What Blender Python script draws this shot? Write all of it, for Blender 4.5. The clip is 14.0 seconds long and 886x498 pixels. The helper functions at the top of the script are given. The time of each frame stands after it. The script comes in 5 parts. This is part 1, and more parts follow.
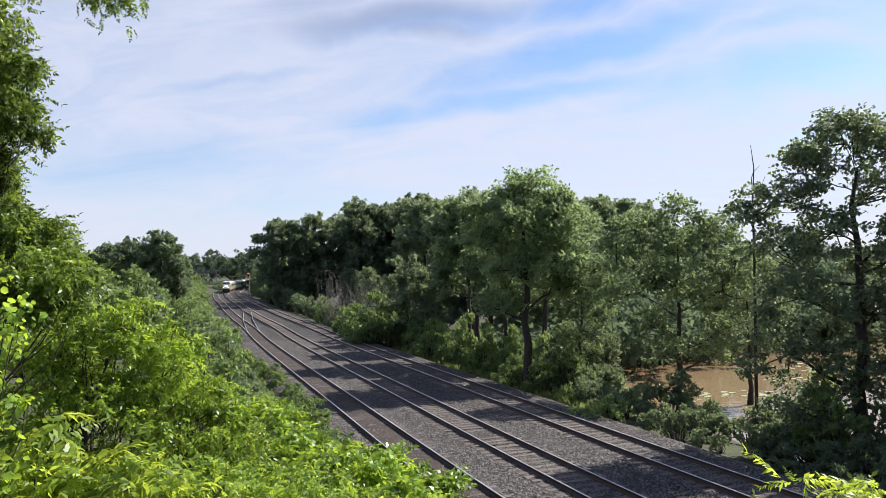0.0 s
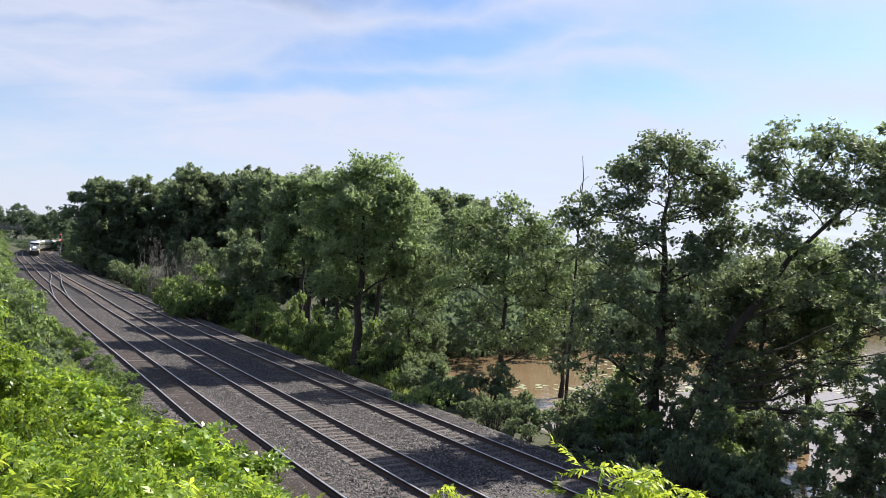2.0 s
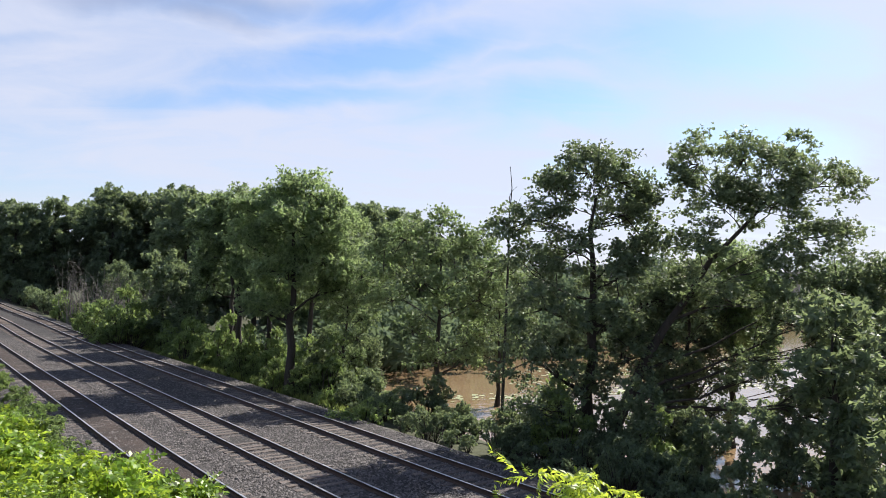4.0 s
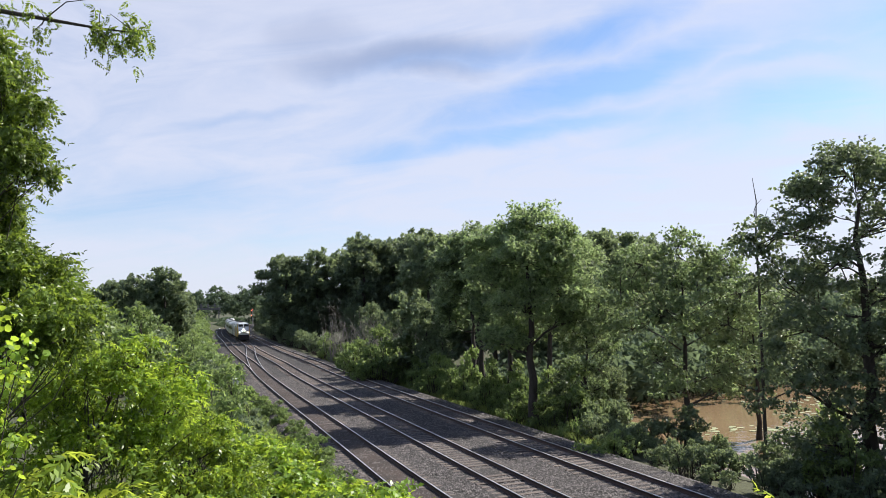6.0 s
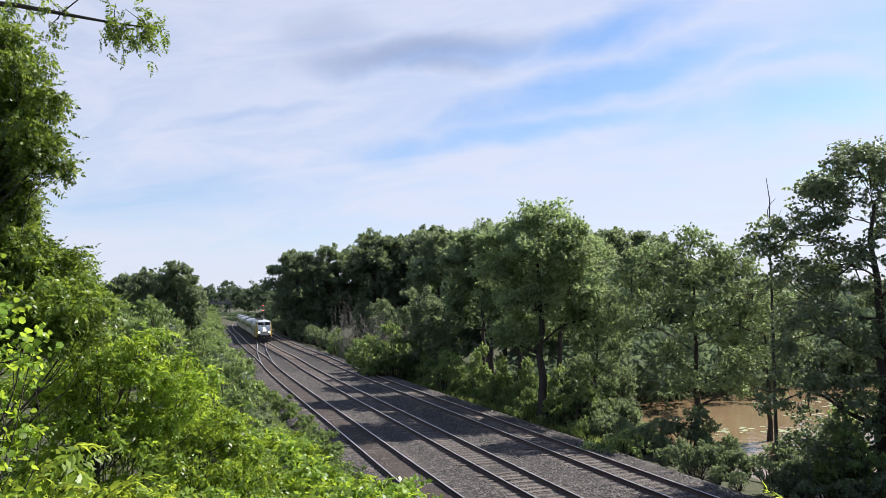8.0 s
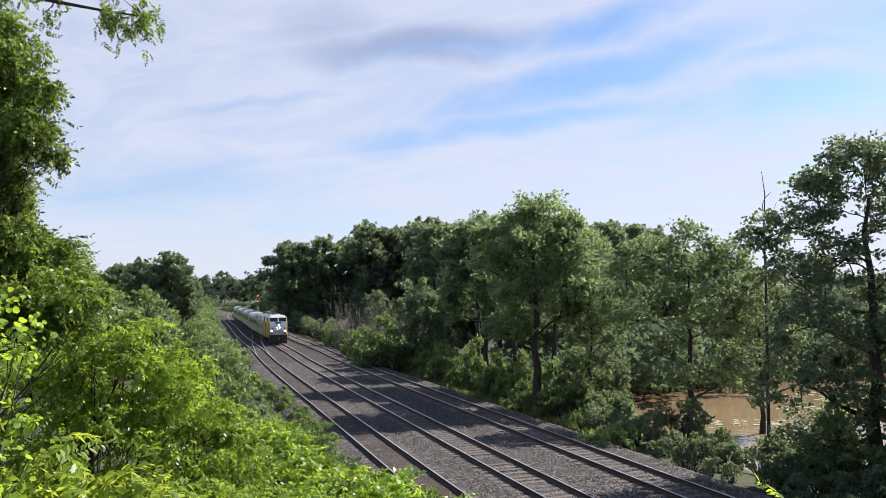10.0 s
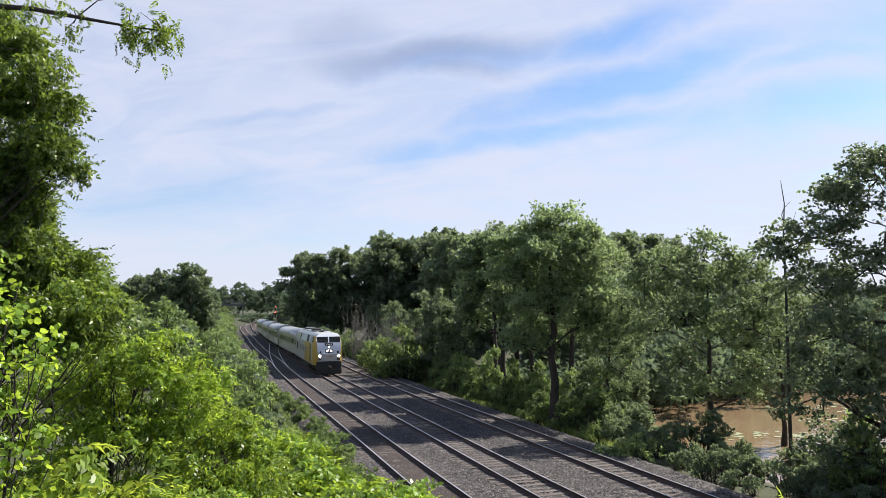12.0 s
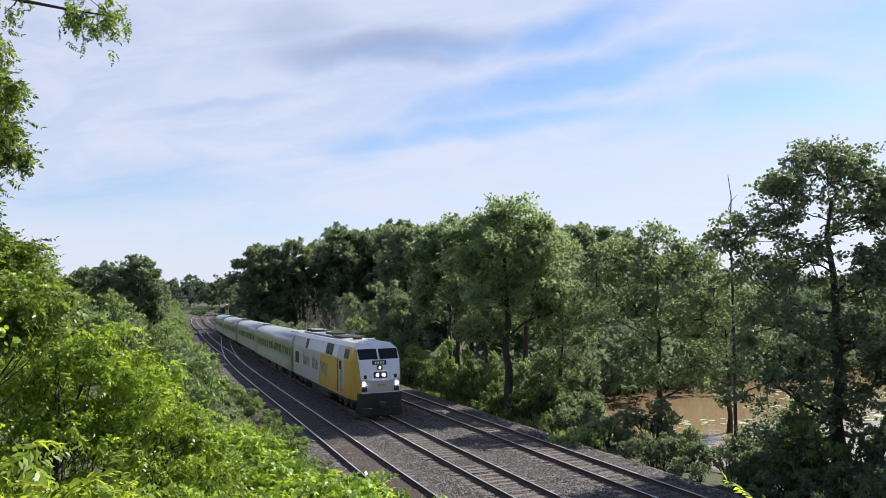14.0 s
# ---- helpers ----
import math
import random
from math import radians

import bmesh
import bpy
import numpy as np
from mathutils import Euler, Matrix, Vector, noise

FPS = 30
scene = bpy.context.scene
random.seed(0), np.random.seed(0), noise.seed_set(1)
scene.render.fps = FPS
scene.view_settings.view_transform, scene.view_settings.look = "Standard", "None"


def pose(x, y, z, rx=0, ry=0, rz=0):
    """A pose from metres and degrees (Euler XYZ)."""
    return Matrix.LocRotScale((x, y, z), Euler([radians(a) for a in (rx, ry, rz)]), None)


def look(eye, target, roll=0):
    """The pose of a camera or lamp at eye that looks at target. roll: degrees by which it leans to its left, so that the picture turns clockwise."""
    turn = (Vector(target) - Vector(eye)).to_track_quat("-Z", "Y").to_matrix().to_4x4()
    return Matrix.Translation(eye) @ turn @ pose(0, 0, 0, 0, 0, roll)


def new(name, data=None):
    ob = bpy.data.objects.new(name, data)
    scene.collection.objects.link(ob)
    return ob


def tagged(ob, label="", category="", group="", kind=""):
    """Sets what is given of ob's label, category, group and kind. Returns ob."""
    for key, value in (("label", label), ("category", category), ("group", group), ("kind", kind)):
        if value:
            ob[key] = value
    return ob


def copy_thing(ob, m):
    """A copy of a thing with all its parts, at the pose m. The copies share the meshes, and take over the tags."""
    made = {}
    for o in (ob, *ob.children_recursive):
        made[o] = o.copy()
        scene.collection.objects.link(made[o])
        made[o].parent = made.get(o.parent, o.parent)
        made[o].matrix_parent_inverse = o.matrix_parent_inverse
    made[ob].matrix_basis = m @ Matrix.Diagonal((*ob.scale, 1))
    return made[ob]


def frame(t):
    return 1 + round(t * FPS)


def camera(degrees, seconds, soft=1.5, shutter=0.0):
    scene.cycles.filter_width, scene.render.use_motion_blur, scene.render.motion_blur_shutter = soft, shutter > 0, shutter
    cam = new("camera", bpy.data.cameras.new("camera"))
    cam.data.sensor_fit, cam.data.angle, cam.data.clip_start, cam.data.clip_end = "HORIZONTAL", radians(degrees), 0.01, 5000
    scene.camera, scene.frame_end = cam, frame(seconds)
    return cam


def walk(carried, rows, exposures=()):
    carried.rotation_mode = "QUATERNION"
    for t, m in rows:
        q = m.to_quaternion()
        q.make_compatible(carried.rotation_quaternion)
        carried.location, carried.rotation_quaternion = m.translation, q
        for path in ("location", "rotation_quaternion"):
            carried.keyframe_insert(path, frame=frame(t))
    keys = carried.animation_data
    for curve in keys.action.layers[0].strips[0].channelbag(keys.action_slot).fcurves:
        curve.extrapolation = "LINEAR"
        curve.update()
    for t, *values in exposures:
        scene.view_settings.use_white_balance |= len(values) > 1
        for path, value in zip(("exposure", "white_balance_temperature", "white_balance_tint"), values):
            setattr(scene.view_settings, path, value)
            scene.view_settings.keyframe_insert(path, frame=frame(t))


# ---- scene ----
# ---------------- camera and its walk ----------------
EYE = (0.0, 0.0, 6.78)
cam = camera(62.7, 14.0, soft=0.5)


def turn(yaw, pitch, roll):
    return Matrix.Translation(EYE) @ pose(0, 0, 0, 0, 0, yaw) @ pose(0, 0, 0, pitch) @ pose(0, 0, 0, 0, roll) @ pose(0, 0, 0, 90)


WALK = [
    (0.0, 0.0, 1.963, 1.196), (0.5, -0.218, 2.132, 0.731), (1.0, 0.525, 2.342, 0.675), (1.5, -0.318, 2.745, -1.39), (1.6, -2.2, 2.43, -2.2),
    (1.7, -4.87, 1.99, -2.74), (1.8, -7.74, 1.63, -3.2), (1.9, -10.4, 1.33, -3.5),
    (2.0, -12.726, 1.032, -3.522), (2.2, -16.164, 0.591, -3.134), (2.7, -19.4, 0.8, -2.6), (3.2, -20.3, 1.4, -2.2),
    (3.8, -19.0, 2.1, -1.7), (4.3, -15.818, 2.773, -1.233),
    (4.5, -13.798, 3.355, -1.042), (5.0, -8.394, 4.34, 0.215), (5.5, -3.512, 4.711, 1.238), (6.0, 0.21, 4.72, 1.591),
    (6.5, 2.24, 4.533, 1.447), (7.0, 2.532, 4.497, 1.147), (7.5, 1.897, 4.503, 0.906), (8.0, 1.075, 4.497, 0.935),
    (9.2, 0.55, 4.1, 0.75), (10.5, 1.012, 3.796, 0.571), (11.0, 1.441, 3.933, 0.606), (11.5, 1.904, 4.263, 0.705), (12.0, 2.018, 4.701, 0.7),
    (12.5, 1.35, 5.115, 0.866), (13.0, 0.245, 5.242, 1.06), (13.5, -0.857, 4.999, 1.13), (14.0, -1.527, 4.017, 0.898)]
walk(cam, [(t, turn(a, b, c)) for t, a, b, c in WALK])

# ---------------- sky, sun, exposure ----------------
SUN_AZ, SUN_EL = 57.0, 43.5      # degrees to the right of the y axis, and up
sun_dir = Vector((math.sin(radians(SUN_AZ)) * math.cos(radians(SUN_EL)), math.cos(radians(SUN_AZ)) * math.cos(radians(SUN_EL)), math.sin(radians(SUN_EL))))
sun = new("sun", bpy.data.lights.new("sun", "SUN"))
sun.data.energy, sun.data.angle, sun.data.color = 5.0, radians(0.6), (1.0, 0.94, 0.84)
sun.matrix_world = look(sun_dir * 100, (0, 0, 0))
scene.view_settings.exposure = 0.9


def build_world():
    w = bpy.data.worlds.new("sky")
    scene.world = w
    w.use_nodes = True
    nt = w.node_tree
    nt.nodes.clear()
    N, L = nt.nodes.new, nt.links.new
    out, bg = N("ShaderNodeOutputWorld"), N("ShaderNodeBackground")
    sky = N("ShaderNodeTexSky")
    sky.sky_type, sky.sun_disc = "NISHITA", False
    sky.sun_elevation, sky.sun_rotation = radians(SUN_EL), radians(SUN_AZ)
    sky.air_density, sky.dust_density, sky.ozone_density = 1.0, 0.6, 2.0
    tc = N("ShaderNodeTexCoord")
    sep = N("ShaderNodeSeparateXYZ")
    L(tc.outputs["Generated"], sep.inputs[0])
    up = N("ShaderNodeMath")
    up.operation = "ADD"
    up.inputs[1].default_value = 0.22
    L(sep.outputs[2], up.inputs[0])
    mx = N("ShaderNodeMath")
    mx.operation = "MAXIMUM"
    mx.inputs[1].default_value = 0.12
    L(up.outputs[0], mx.inputs[0])
    comb = N("ShaderNodeCombineXYZ")
    for i in (0, 1):
        d = N("ShaderNodeMath")
        d.operation = "DIVIDE"
        L(sep.outputs[i], d.inputs[0])
        L(mx.outputs[0], d.inputs[1])
        L(d.outputs[0], comb.inputs[i])

    def cloud(angle, scale, size, detail, rough, warp, lo, hi, offset):
        rot = N("ShaderNodeVectorRotate")
        rot.rotation_type = "Z_AXIS"
        rot.inputs["Angle"].default_value = radians(angle)
        L(comb.outputs[0], rot.inputs["Vector"])
        mp = N("ShaderNodeMapping")
        mp.inputs["Scale"].default_value = scale
        mp.inputs["Location"].default_value = offset
        L(rot.outputs[0], mp.inputs[0])
        n = N("ShaderNodeTexNoise")
        n.inputs["Scale"].default_value, n.inputs["Detail"].default_value = size, detail
        n.inputs["Roughness"].default_value, n.inputs["Distortion"].default_value = rough, warp
        L(mp.outputs[0], n.inputs["Vector"])
        r = N("ShaderNodeMapRange")
        r.interpolation_type = "SMOOTHSTEP"
        r.inputs["From Min"].default_value, r.inputs["From Max"].default_value = lo, hi
        L(n.outputs[0], r.inputs[0])
        return r.outputs[0]

    streaks = cloud(11, (0.6, 2.0, 1), 2.2, 8, 0.62, 1.0, 0.3, 0.72, (8.3, 2.6, 0))
    puffs = cloud(20, (0.8, 1.2, 1), 3.4, 6, 0.6, 0.6, 0.3, 0.7, (1.3, 5.1, 0))
    # the sky ahead as a plane: sideways and upward slope of the view
    ahead = N("ShaderNodeMath")
    ahead.operation = "MAXIMUM"
    ahead.inputs[1].default_value = 0.15
    L(sep.outputs[1], ahead.inputs[0])
    slope = N("ShaderNodeCombineXYZ")
    for i, o in ((0, 0), (1, 2)):
        d = N("ShaderNodeMath")
        d.operation = "DIVIDE"
        L(sep.outputs[o], d.inputs[0])
        L(ahead.outputs[0], d.inputs[1])
        L(d.outputs[0], slope.inputs[i])
    wn = N("ShaderNodeTexNoise")
    wn.inputs["Scale"].default_value, wn.inputs["Detail"].default_value = 7.0, 5
    L(slope.outputs[0], wn.inputs["Vector"])
    ws = N("ShaderNodeVectorMath")
    ws.operation = "MULTIPLY_ADD"
    ws.inputs[1].default_value, ws.inputs[2].default_value = (0.16, 0.07, 0), (-0.08, -0.035, 0)
    L(wn.outputs["Color"], ws.inputs[0])
    warped = N("ShaderNodeVectorMath")
    L(slope.outputs[0], warped.inputs[0])
    L(ws.outputs[0], warped.inputs[1])

    def gap(u, v, length, width, tilt, depth):
        """A clear streak between the clouds."""
        mp = N("ShaderNodeMapping")
        mp.vector_type = "TEXTURE"
        mp.inputs["Location"].default_value = (u, v, 0)
        mp.inputs["Rotation"].default_value = (0, 0, radians(tilt))
        mp.inputs["Scale"].default_value = (length, width, 1)
        L(warped.outputs[0], mp.inputs[0])
        ln = N("ShaderNodeVectorMath")
        ln.operation = "LENGTH"
        L(mp.outputs[0], ln.inputs[0])
        r = N("ShaderNodeMapRange")
        r.interpolation_type = "SMOOTHSTEP"
        r.inputs["From Min"].default_value, r.inputs["From Max"].default_value = 1.25, 0.1
        r.inputs["To Max"].default_value = depth
        L(ln.outputs["Value"], r.inputs[0])
        return r.outputs[0]

    def total(values, op="ADD"):
        out = values[0]
        for v in values[1:]:
            m = N("ShaderNodeMath")
            m.operation = op
            L(out, m.inputs[0])
            L(v, m.inputs[1])
            out = m.outputs[0]
        return out

    clear_parts = total([gap(*g) for g in (
        (0.22, 0.385, 0.17, 0.035, 17, 0.8), (0.02, 0.352, 0.2, 0.022, 6, 0.55), (0.22, 0.315, 0.3, 0.04, 13, 0.95), (0.12, 0.25, 0.24, 0.022, 8, 0.7),
        (0.5, 0.275, 0.28, 0.05, 8, 0.75), (-0.09, 0.215, 0.1, 0.03, 10, 0.55), (-0.42, 0.155, 0.26, 0.05, 2, 0.5), (-0.2, 0.10, 0.2, 0.03, 0, 0.35),
        (0.78, 0.40, 0.4, 0.09, 5, 0.8), (0.9, 0.25, 0.25, 0.06, 0, 0.75), (0.62, 0.17, 0.2, 0.025, 4, 0.45), (-0.26, 0.28, 0.12, 0.012, 8, 0.3), (0.5, 0.345, 0.22, 0.02, 14, 0.6))], "MAXIMUM")
    tex = N("ShaderNodeMath")
    tex.operation = "MULTIPLY_ADD"
    tex.inputs[1].default_value, tex.inputs[2].default_value = 0.34, 0.66
    L(total([streaks, puffs], "MAXIMUM"), tex.inputs[0])
    both = N("ShaderNodeMath")
    both.operation, both.use_clamp = "SUBTRACT", True
    L(tex.outputs[0], both.inputs[0])
    L(clear_parts, both.inputs[1])
    grey = total([gap(-0.06, 0.36, 0.2, 0.03, 5, 0.75), gap(-0.17, 0.395, 0.1, 0.04, 0, 0.4), gap(-0.02, 0.335, 0.09, 0.02, 0, 0.55)], "MAXIMUM")
    # thin cloud thickens towards the horizon
    hz = N("ShaderNodeMapRange")
    hz.inputs["From Min"].default_value, hz.inputs["From Max"].default_value = 0.0, 0.22
    hz.inputs["To Min"].default_value, hz.inputs["To Max"].default_value = 0.2, 0.0
    L(sep.outputs[2], hz.inputs[0])
    add = N("ShaderNodeMath")
    add.operation, add.use_clamp = "ADD", True
    L(both.outputs[0], add.inputs[0])
    L(hz.outputs[0], add.inputs[1])
    thin = N("ShaderNodeMapRange")
    thin.inputs["From Min"].default_value, thin.inputs["From Max"].default_value = 0.4, 0.75
    thin.inputs["To Min"].default_value, thin.inputs["To Max"].default_value = 0.86, 0.12
    L(sep.outputs[2], thin.inputs[0])
    fac = N("ShaderNodeMath")
    fac.operation = "MULTIPLY"
    L(thin.outputs[0], fac.inputs[1])
    L(add.outputs[0], fac.inputs[0])
    mix = N("ShaderNodeMix")
    mix.data_type = "RGBA"
    L(fac.outputs[0], mix.inputs["Factor"])
    clear = N("ShaderNodeMix")
    clear.data_type, clear.blend_type = "RGBA", "MULTIPLY"
    clear.inputs["Factor"].default_value = 1.0
    clear.inputs["B"].default_value = (1.3, 1.42, 1.62, 1)
    L(sky.outputs[0], clear.inputs["A"])
    L(clear.outputs["Result"], mix.inputs["A"])
    mix.inputs["B"].default_value = (7.6, 7.95, 9.5, 1)
    # thicker, greyer cloud base
    under = N("ShaderNodeMix")
    under.data_type = "RGBA"
    L(grey, under.inputs["Factor"])
    L(mix.outputs["Result"], under.inputs["A"])
    under.inputs["B"].default_value = (3.3, 4.2, 6.6, 1)
    L(under.outputs["Result"], bg.inputs["Color"])
    bg.inputs["Strength"].default_value = 0.0535
    L(bg.outputs[0], out.inputs[0])


build_world()


# ---------------- materials ----------------
def mat(name, colour, rough=0.8, metal=0.0, second=None, scale=8.0, bump=0.0, bump_scale=None, spec=0.5, island=0.0, stretch=(1, 1, 1), emit=0.0, coat=0.0):
    """Two-scale noise between two colours, optional relief."""
    m = bpy.data.materials.new(name)
    m.use_nodes = True
    nt = m.node_tree
    N, L = nt.nodes.new, nt.links.new
    b = nt.nodes["Principled BSDF"]
    b.inputs["Roughness"].default_value, b.inputs["Metallic"].default_value = rough, metal
    b.inputs["Specular IOR Level"].default_value = spec
    b.inputs["Coat Weight"].default_value = coat
    if emit:
        b.inputs["Emission Color"].default_value = (*colour, 1)
        b.inputs["Emission Strength"].default_value = emit
    second = second or tuple(c * 0.72 for c in colour)
    tc, mp = N("ShaderNodeTexCoord"), N("ShaderNodeMapping")
    mp.inputs["Scale"].default_value = stretch
    L(tc.outputs["Object"], mp.inputs[0])
    n1, n2 = N("ShaderNodeTexNoise"), N("ShaderNodeTexNoise")
    n1.inputs["Scale"].default_value, n1.inputs["Detail"].default_value = scale, 6
    n2.inputs["Scale"].default_value, n2.inputs["Detail"].default_value = scale * 0.09, 3
    L(mp.outputs[0], n1.inputs["Vector"])
    L(mp.outputs[0], n2.inputs["Vector"])
    a = N("ShaderNodeMath")
    a.operation = "ADD"
    L(n1.outputs[0], a.inputs[0])
    L(n2.outputs[0], a.inputs[1])
    r = N("ShaderNodeMapRange")
    r.inputs["From Min"].default_value, r.inputs["From Max"].default_value = 0.7, 1.3
    L(a.outputs[0], r.inputs[0])
    fac = r.outputs[0]
    if island:
        g = N("ShaderNodeNewGeometry")
        oi = N("ShaderNodeObjectInfo")
        s = N("ShaderNodeMath")
        s.operation = "ADD"
        L(g.outputs["Random Per Island"], s.inputs[0])
        L(oi.outputs["Random"], s.inputs[1])
        f = N("ShaderNodeMath")
        f.operation = "FRACT"
        L(s.outputs[0], f.inputs[0])
        mm = N("ShaderNodeMix")
        mm.inputs["Factor"].default_value = island
        L(fac, mm.inputs["A"])
        L(f.outputs[0], mm.inputs["B"])
        fac = mm.outputs["Result"]
    c = N("ShaderNodeMix")
    c.data_type = "RGBA"
    L(fac, c.inputs["Factor"])
    c.inputs["A"].default_value, c.inputs["B"].default_value = (*second, 1), (*colour, 1)
    L(c.outputs["Result"], b.inputs["Base Color"])
    if bump:
        n3, bp = N("ShaderNodeTexNoise"), N("ShaderNodeBump")
        n3.inputs["Scale"].default_value, n3.inputs["Detail"].default_value = bump_scale or scale * 3, 4
        L(mp.outputs[0], n3.inputs["Vector"])
        bp.inputs["Strength"].default_value, bp.inputs["Distance"].default_value = 1.0, bump
        L(n3.outputs[0], bp.inputs["Height"])
        L(bp.outputs[0], b.inputs["Normal"])
    return m


def leaf_mat(name, light, dark, through_col, share=0.45, rough=0.6, spec=0.2, least=0.55):
    """Leaves: reflect green, let warm green light through."""
    m = bpy.data.materials.new(name)
    m.use_nodes = True
    nt = m.node_tree
    N, L = nt.nodes.new, nt.links.new
    b, out = nt.nodes["Principled BSDF"], nt.nodes["Material Output"]
    b.inputs["Roughness"].default_value = rough
    b.inputs["Specular IOR Level"].default_value = spec
    g, oi = N("ShaderNodeNewGeometry"), N("ShaderNodeObjectInfo")
    tc, n = N("ShaderNodeTexCoord"), N("ShaderNodeTexNoise")
    n.inputs["Scale"].default_value, n.inputs["Detail"].default_value = 0.9, 3
    L(tc.outputs["Object"], n.inputs["Vector"])
    s = N("ShaderNodeMath")
    s.operation = "MULTIPLY_ADD"
    s.inputs[1].default_value = 0.5
    L(g.outputs["Random Per Island"], s.inputs[0])
    L(n.outputs[0], s.inputs[2])
    s2 = N("ShaderNodeMath")
    s2.operation = "MULTIPLY_ADD"
    s2.inputs[1].default_value = 0.25
    L(oi.outputs["Random"], s2.inputs[0])
    L(s.outputs[0], s2.inputs[2])
    r = N("ShaderNodeMapRange")
    r.inputs["From Min"].default_value, r.inputs["From Max"].default_value = 0.45, 1.15
    L(s2.outputs[0], r.inputs[0])
    c = N("ShaderNodeMix")
    c.data_type = "RGBA"
    L(r.outputs[0], c.inputs["Factor"])
    c.inputs["A"].default_value, c.inputs["B"].default_value = (*dark, 1), (*light, 1)
    L(c.outputs["Result"], b.inputs["Base Color"])
    tr = N("ShaderNodeBsdfTranslucent")
    tm = N("ShaderNodeMix")
    tm.data_type = "RGBA"
    L(r.outputs[0], tm.inputs["Factor"])
    tm.inputs["A"].default_value = (*[q * least for q in through_col], 1)
    tm.inputs["B"].default_value = (*through_col, 1)
    L(tm.outputs["Result"], tr.inputs["Color"])
    mx = N("ShaderNodeMixShader")
    mx.inputs[0].default_value = share
    L(b.outputs[0], mx.inputs[1])
    L(tr.outputs[0], mx.inputs[2])
    L(mx.outputs[0], out.inputs["Surface"])
    return m


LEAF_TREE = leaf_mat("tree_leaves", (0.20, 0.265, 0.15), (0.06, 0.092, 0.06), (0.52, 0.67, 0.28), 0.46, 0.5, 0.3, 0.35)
# Kept darker than tree_leaves: backlit and under-tree shade is put into this green.
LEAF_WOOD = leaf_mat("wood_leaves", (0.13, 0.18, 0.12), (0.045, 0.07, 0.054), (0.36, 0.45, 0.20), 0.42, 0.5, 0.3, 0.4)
# Near-black low end: shade in the gaps between leaves is put into the colour.
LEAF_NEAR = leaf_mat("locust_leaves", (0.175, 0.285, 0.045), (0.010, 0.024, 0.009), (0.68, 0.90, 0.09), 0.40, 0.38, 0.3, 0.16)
# Darker locust_leaves: the shade on the tall tree is put into its colour.
LEAF_NEAR_SHADED = leaf_mat("shaded_locust_leaves", (0.11, 0.17, 0.038), (0.014, 0.03, 0.011), (0.48, 0.66, 0.08), 0.36, 0.40, 0.3, 0.16)
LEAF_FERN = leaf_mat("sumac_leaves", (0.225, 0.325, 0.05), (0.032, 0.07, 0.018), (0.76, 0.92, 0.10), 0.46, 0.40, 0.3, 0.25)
LEAF_BUSH = leaf_mat("shrub_leaves", (0.19, 0.26, 0.11), (0.05, 0.08, 0.04), (0.42, 0.56, 0.17), 0.46, 0.5, 0.3, 0.35)
# Paler and greyer: haze over far growth is mixed into the leaf colour.
LEAF_FAR = leaf_mat("hazed_distant_leaves", (0.14, 0.185, 0.12), (0.075, 0.105, 0.08), (0.20, 0.27, 0.14), 0.35, 0.95, 0.03)
GRASS = leaf_mat("grass_blades", (0.24, 0.30, 0.10), (0.12, 0.15, 0.045), (0.40, 0.50, 0.14), 0.46)
BARK = mat("bark", (0.055, 0.046, 0.038), 0.9, second=(0.024, 0.02, 0.017), scale=9, bump=0.03, stretch=(1, 1, 0.25))
BARK_GREY = mat("dead_wood", (0.25, 0.23, 0.21), 0.9, second=(0.14, 0.125, 0.11), scale=9, bump=0.02, stretch=(1, 1, 0.25))
SOIL = mat("bank_soil", (0.06, 0.065, 0.028), 0.95, second=(0.024, 0.03, 0.013), scale=2.5, bump=0.12, bump_scale=5)
BALLAST = mat("ballast_gravel", (0.05, 0.044, 0.044), 0.9, second=(0.008, 0.007, 0.007), scale=9, bump=0.07, bump_scale=17)
BALLAST_RUST = mat("rusty_ballast", (0.05, 0.032, 0.026), 0.92, second=(0.013, 0.009, 0.008), scale=13, bump=0.06, bump_scale=17)
STONE = mat("ballast_stone", (0.17, 0.153, 0.152), 0.85, second=(0.012, 0.010, 0.010), scale=30, island=0.8)
TIE = mat("weathered_tie", (0.17, 0.135, 0.12), 0.85, second=(0.055, 0.042, 0.036), scale=14, bump=0.012, stretch=(0.3, 4, 4), island=0.5)
RAIL_SIDE = mat("rail_rust", (0.085, 0.055, 0.045), 0.75, 0.3, second=(0.045, 0.03, 0.026), scale=10, bump=0.004)
RAIL_TOP = mat("rail_polished", (0.72, 0.72, 0.74), 0.42, 1.0, second=(0.45, 0.44, 0.44), scale=3, stretch=(1, 1, 1))
STEEL = mat("galvanised_steel", (0.42, 0.43, 0.44), 0.55, 0.6, scale=6)
GANTRY = mat("weathered_gantry_steel", (0.13, 0.135, 0.14), 0.7, 0.2, second=(0.09, 0.09, 0.095), scale=3)
CONCRETE = mat("concrete", (0.42, 0.41, 0.39), 0.85, second=(0.27, 0.265, 0.25), scale=2.2, bump=0.01)
BOXGREY = mat("cabinet_paint", (0.45, 0.47, 0.47), 0.6, second=(0.33, 0.345, 0.345), scale=4)
BLACK = mat("black_paint", (0.01, 0.01, 0.011), 0.6, second=(0.018, 0.017, 0.016), scale=5)
UNDER = mat("underframe_grime", (0.035, 0.032, 0.03), 0.8, 0.2, second=(0.06, 0.05, 0.042), scale=5)
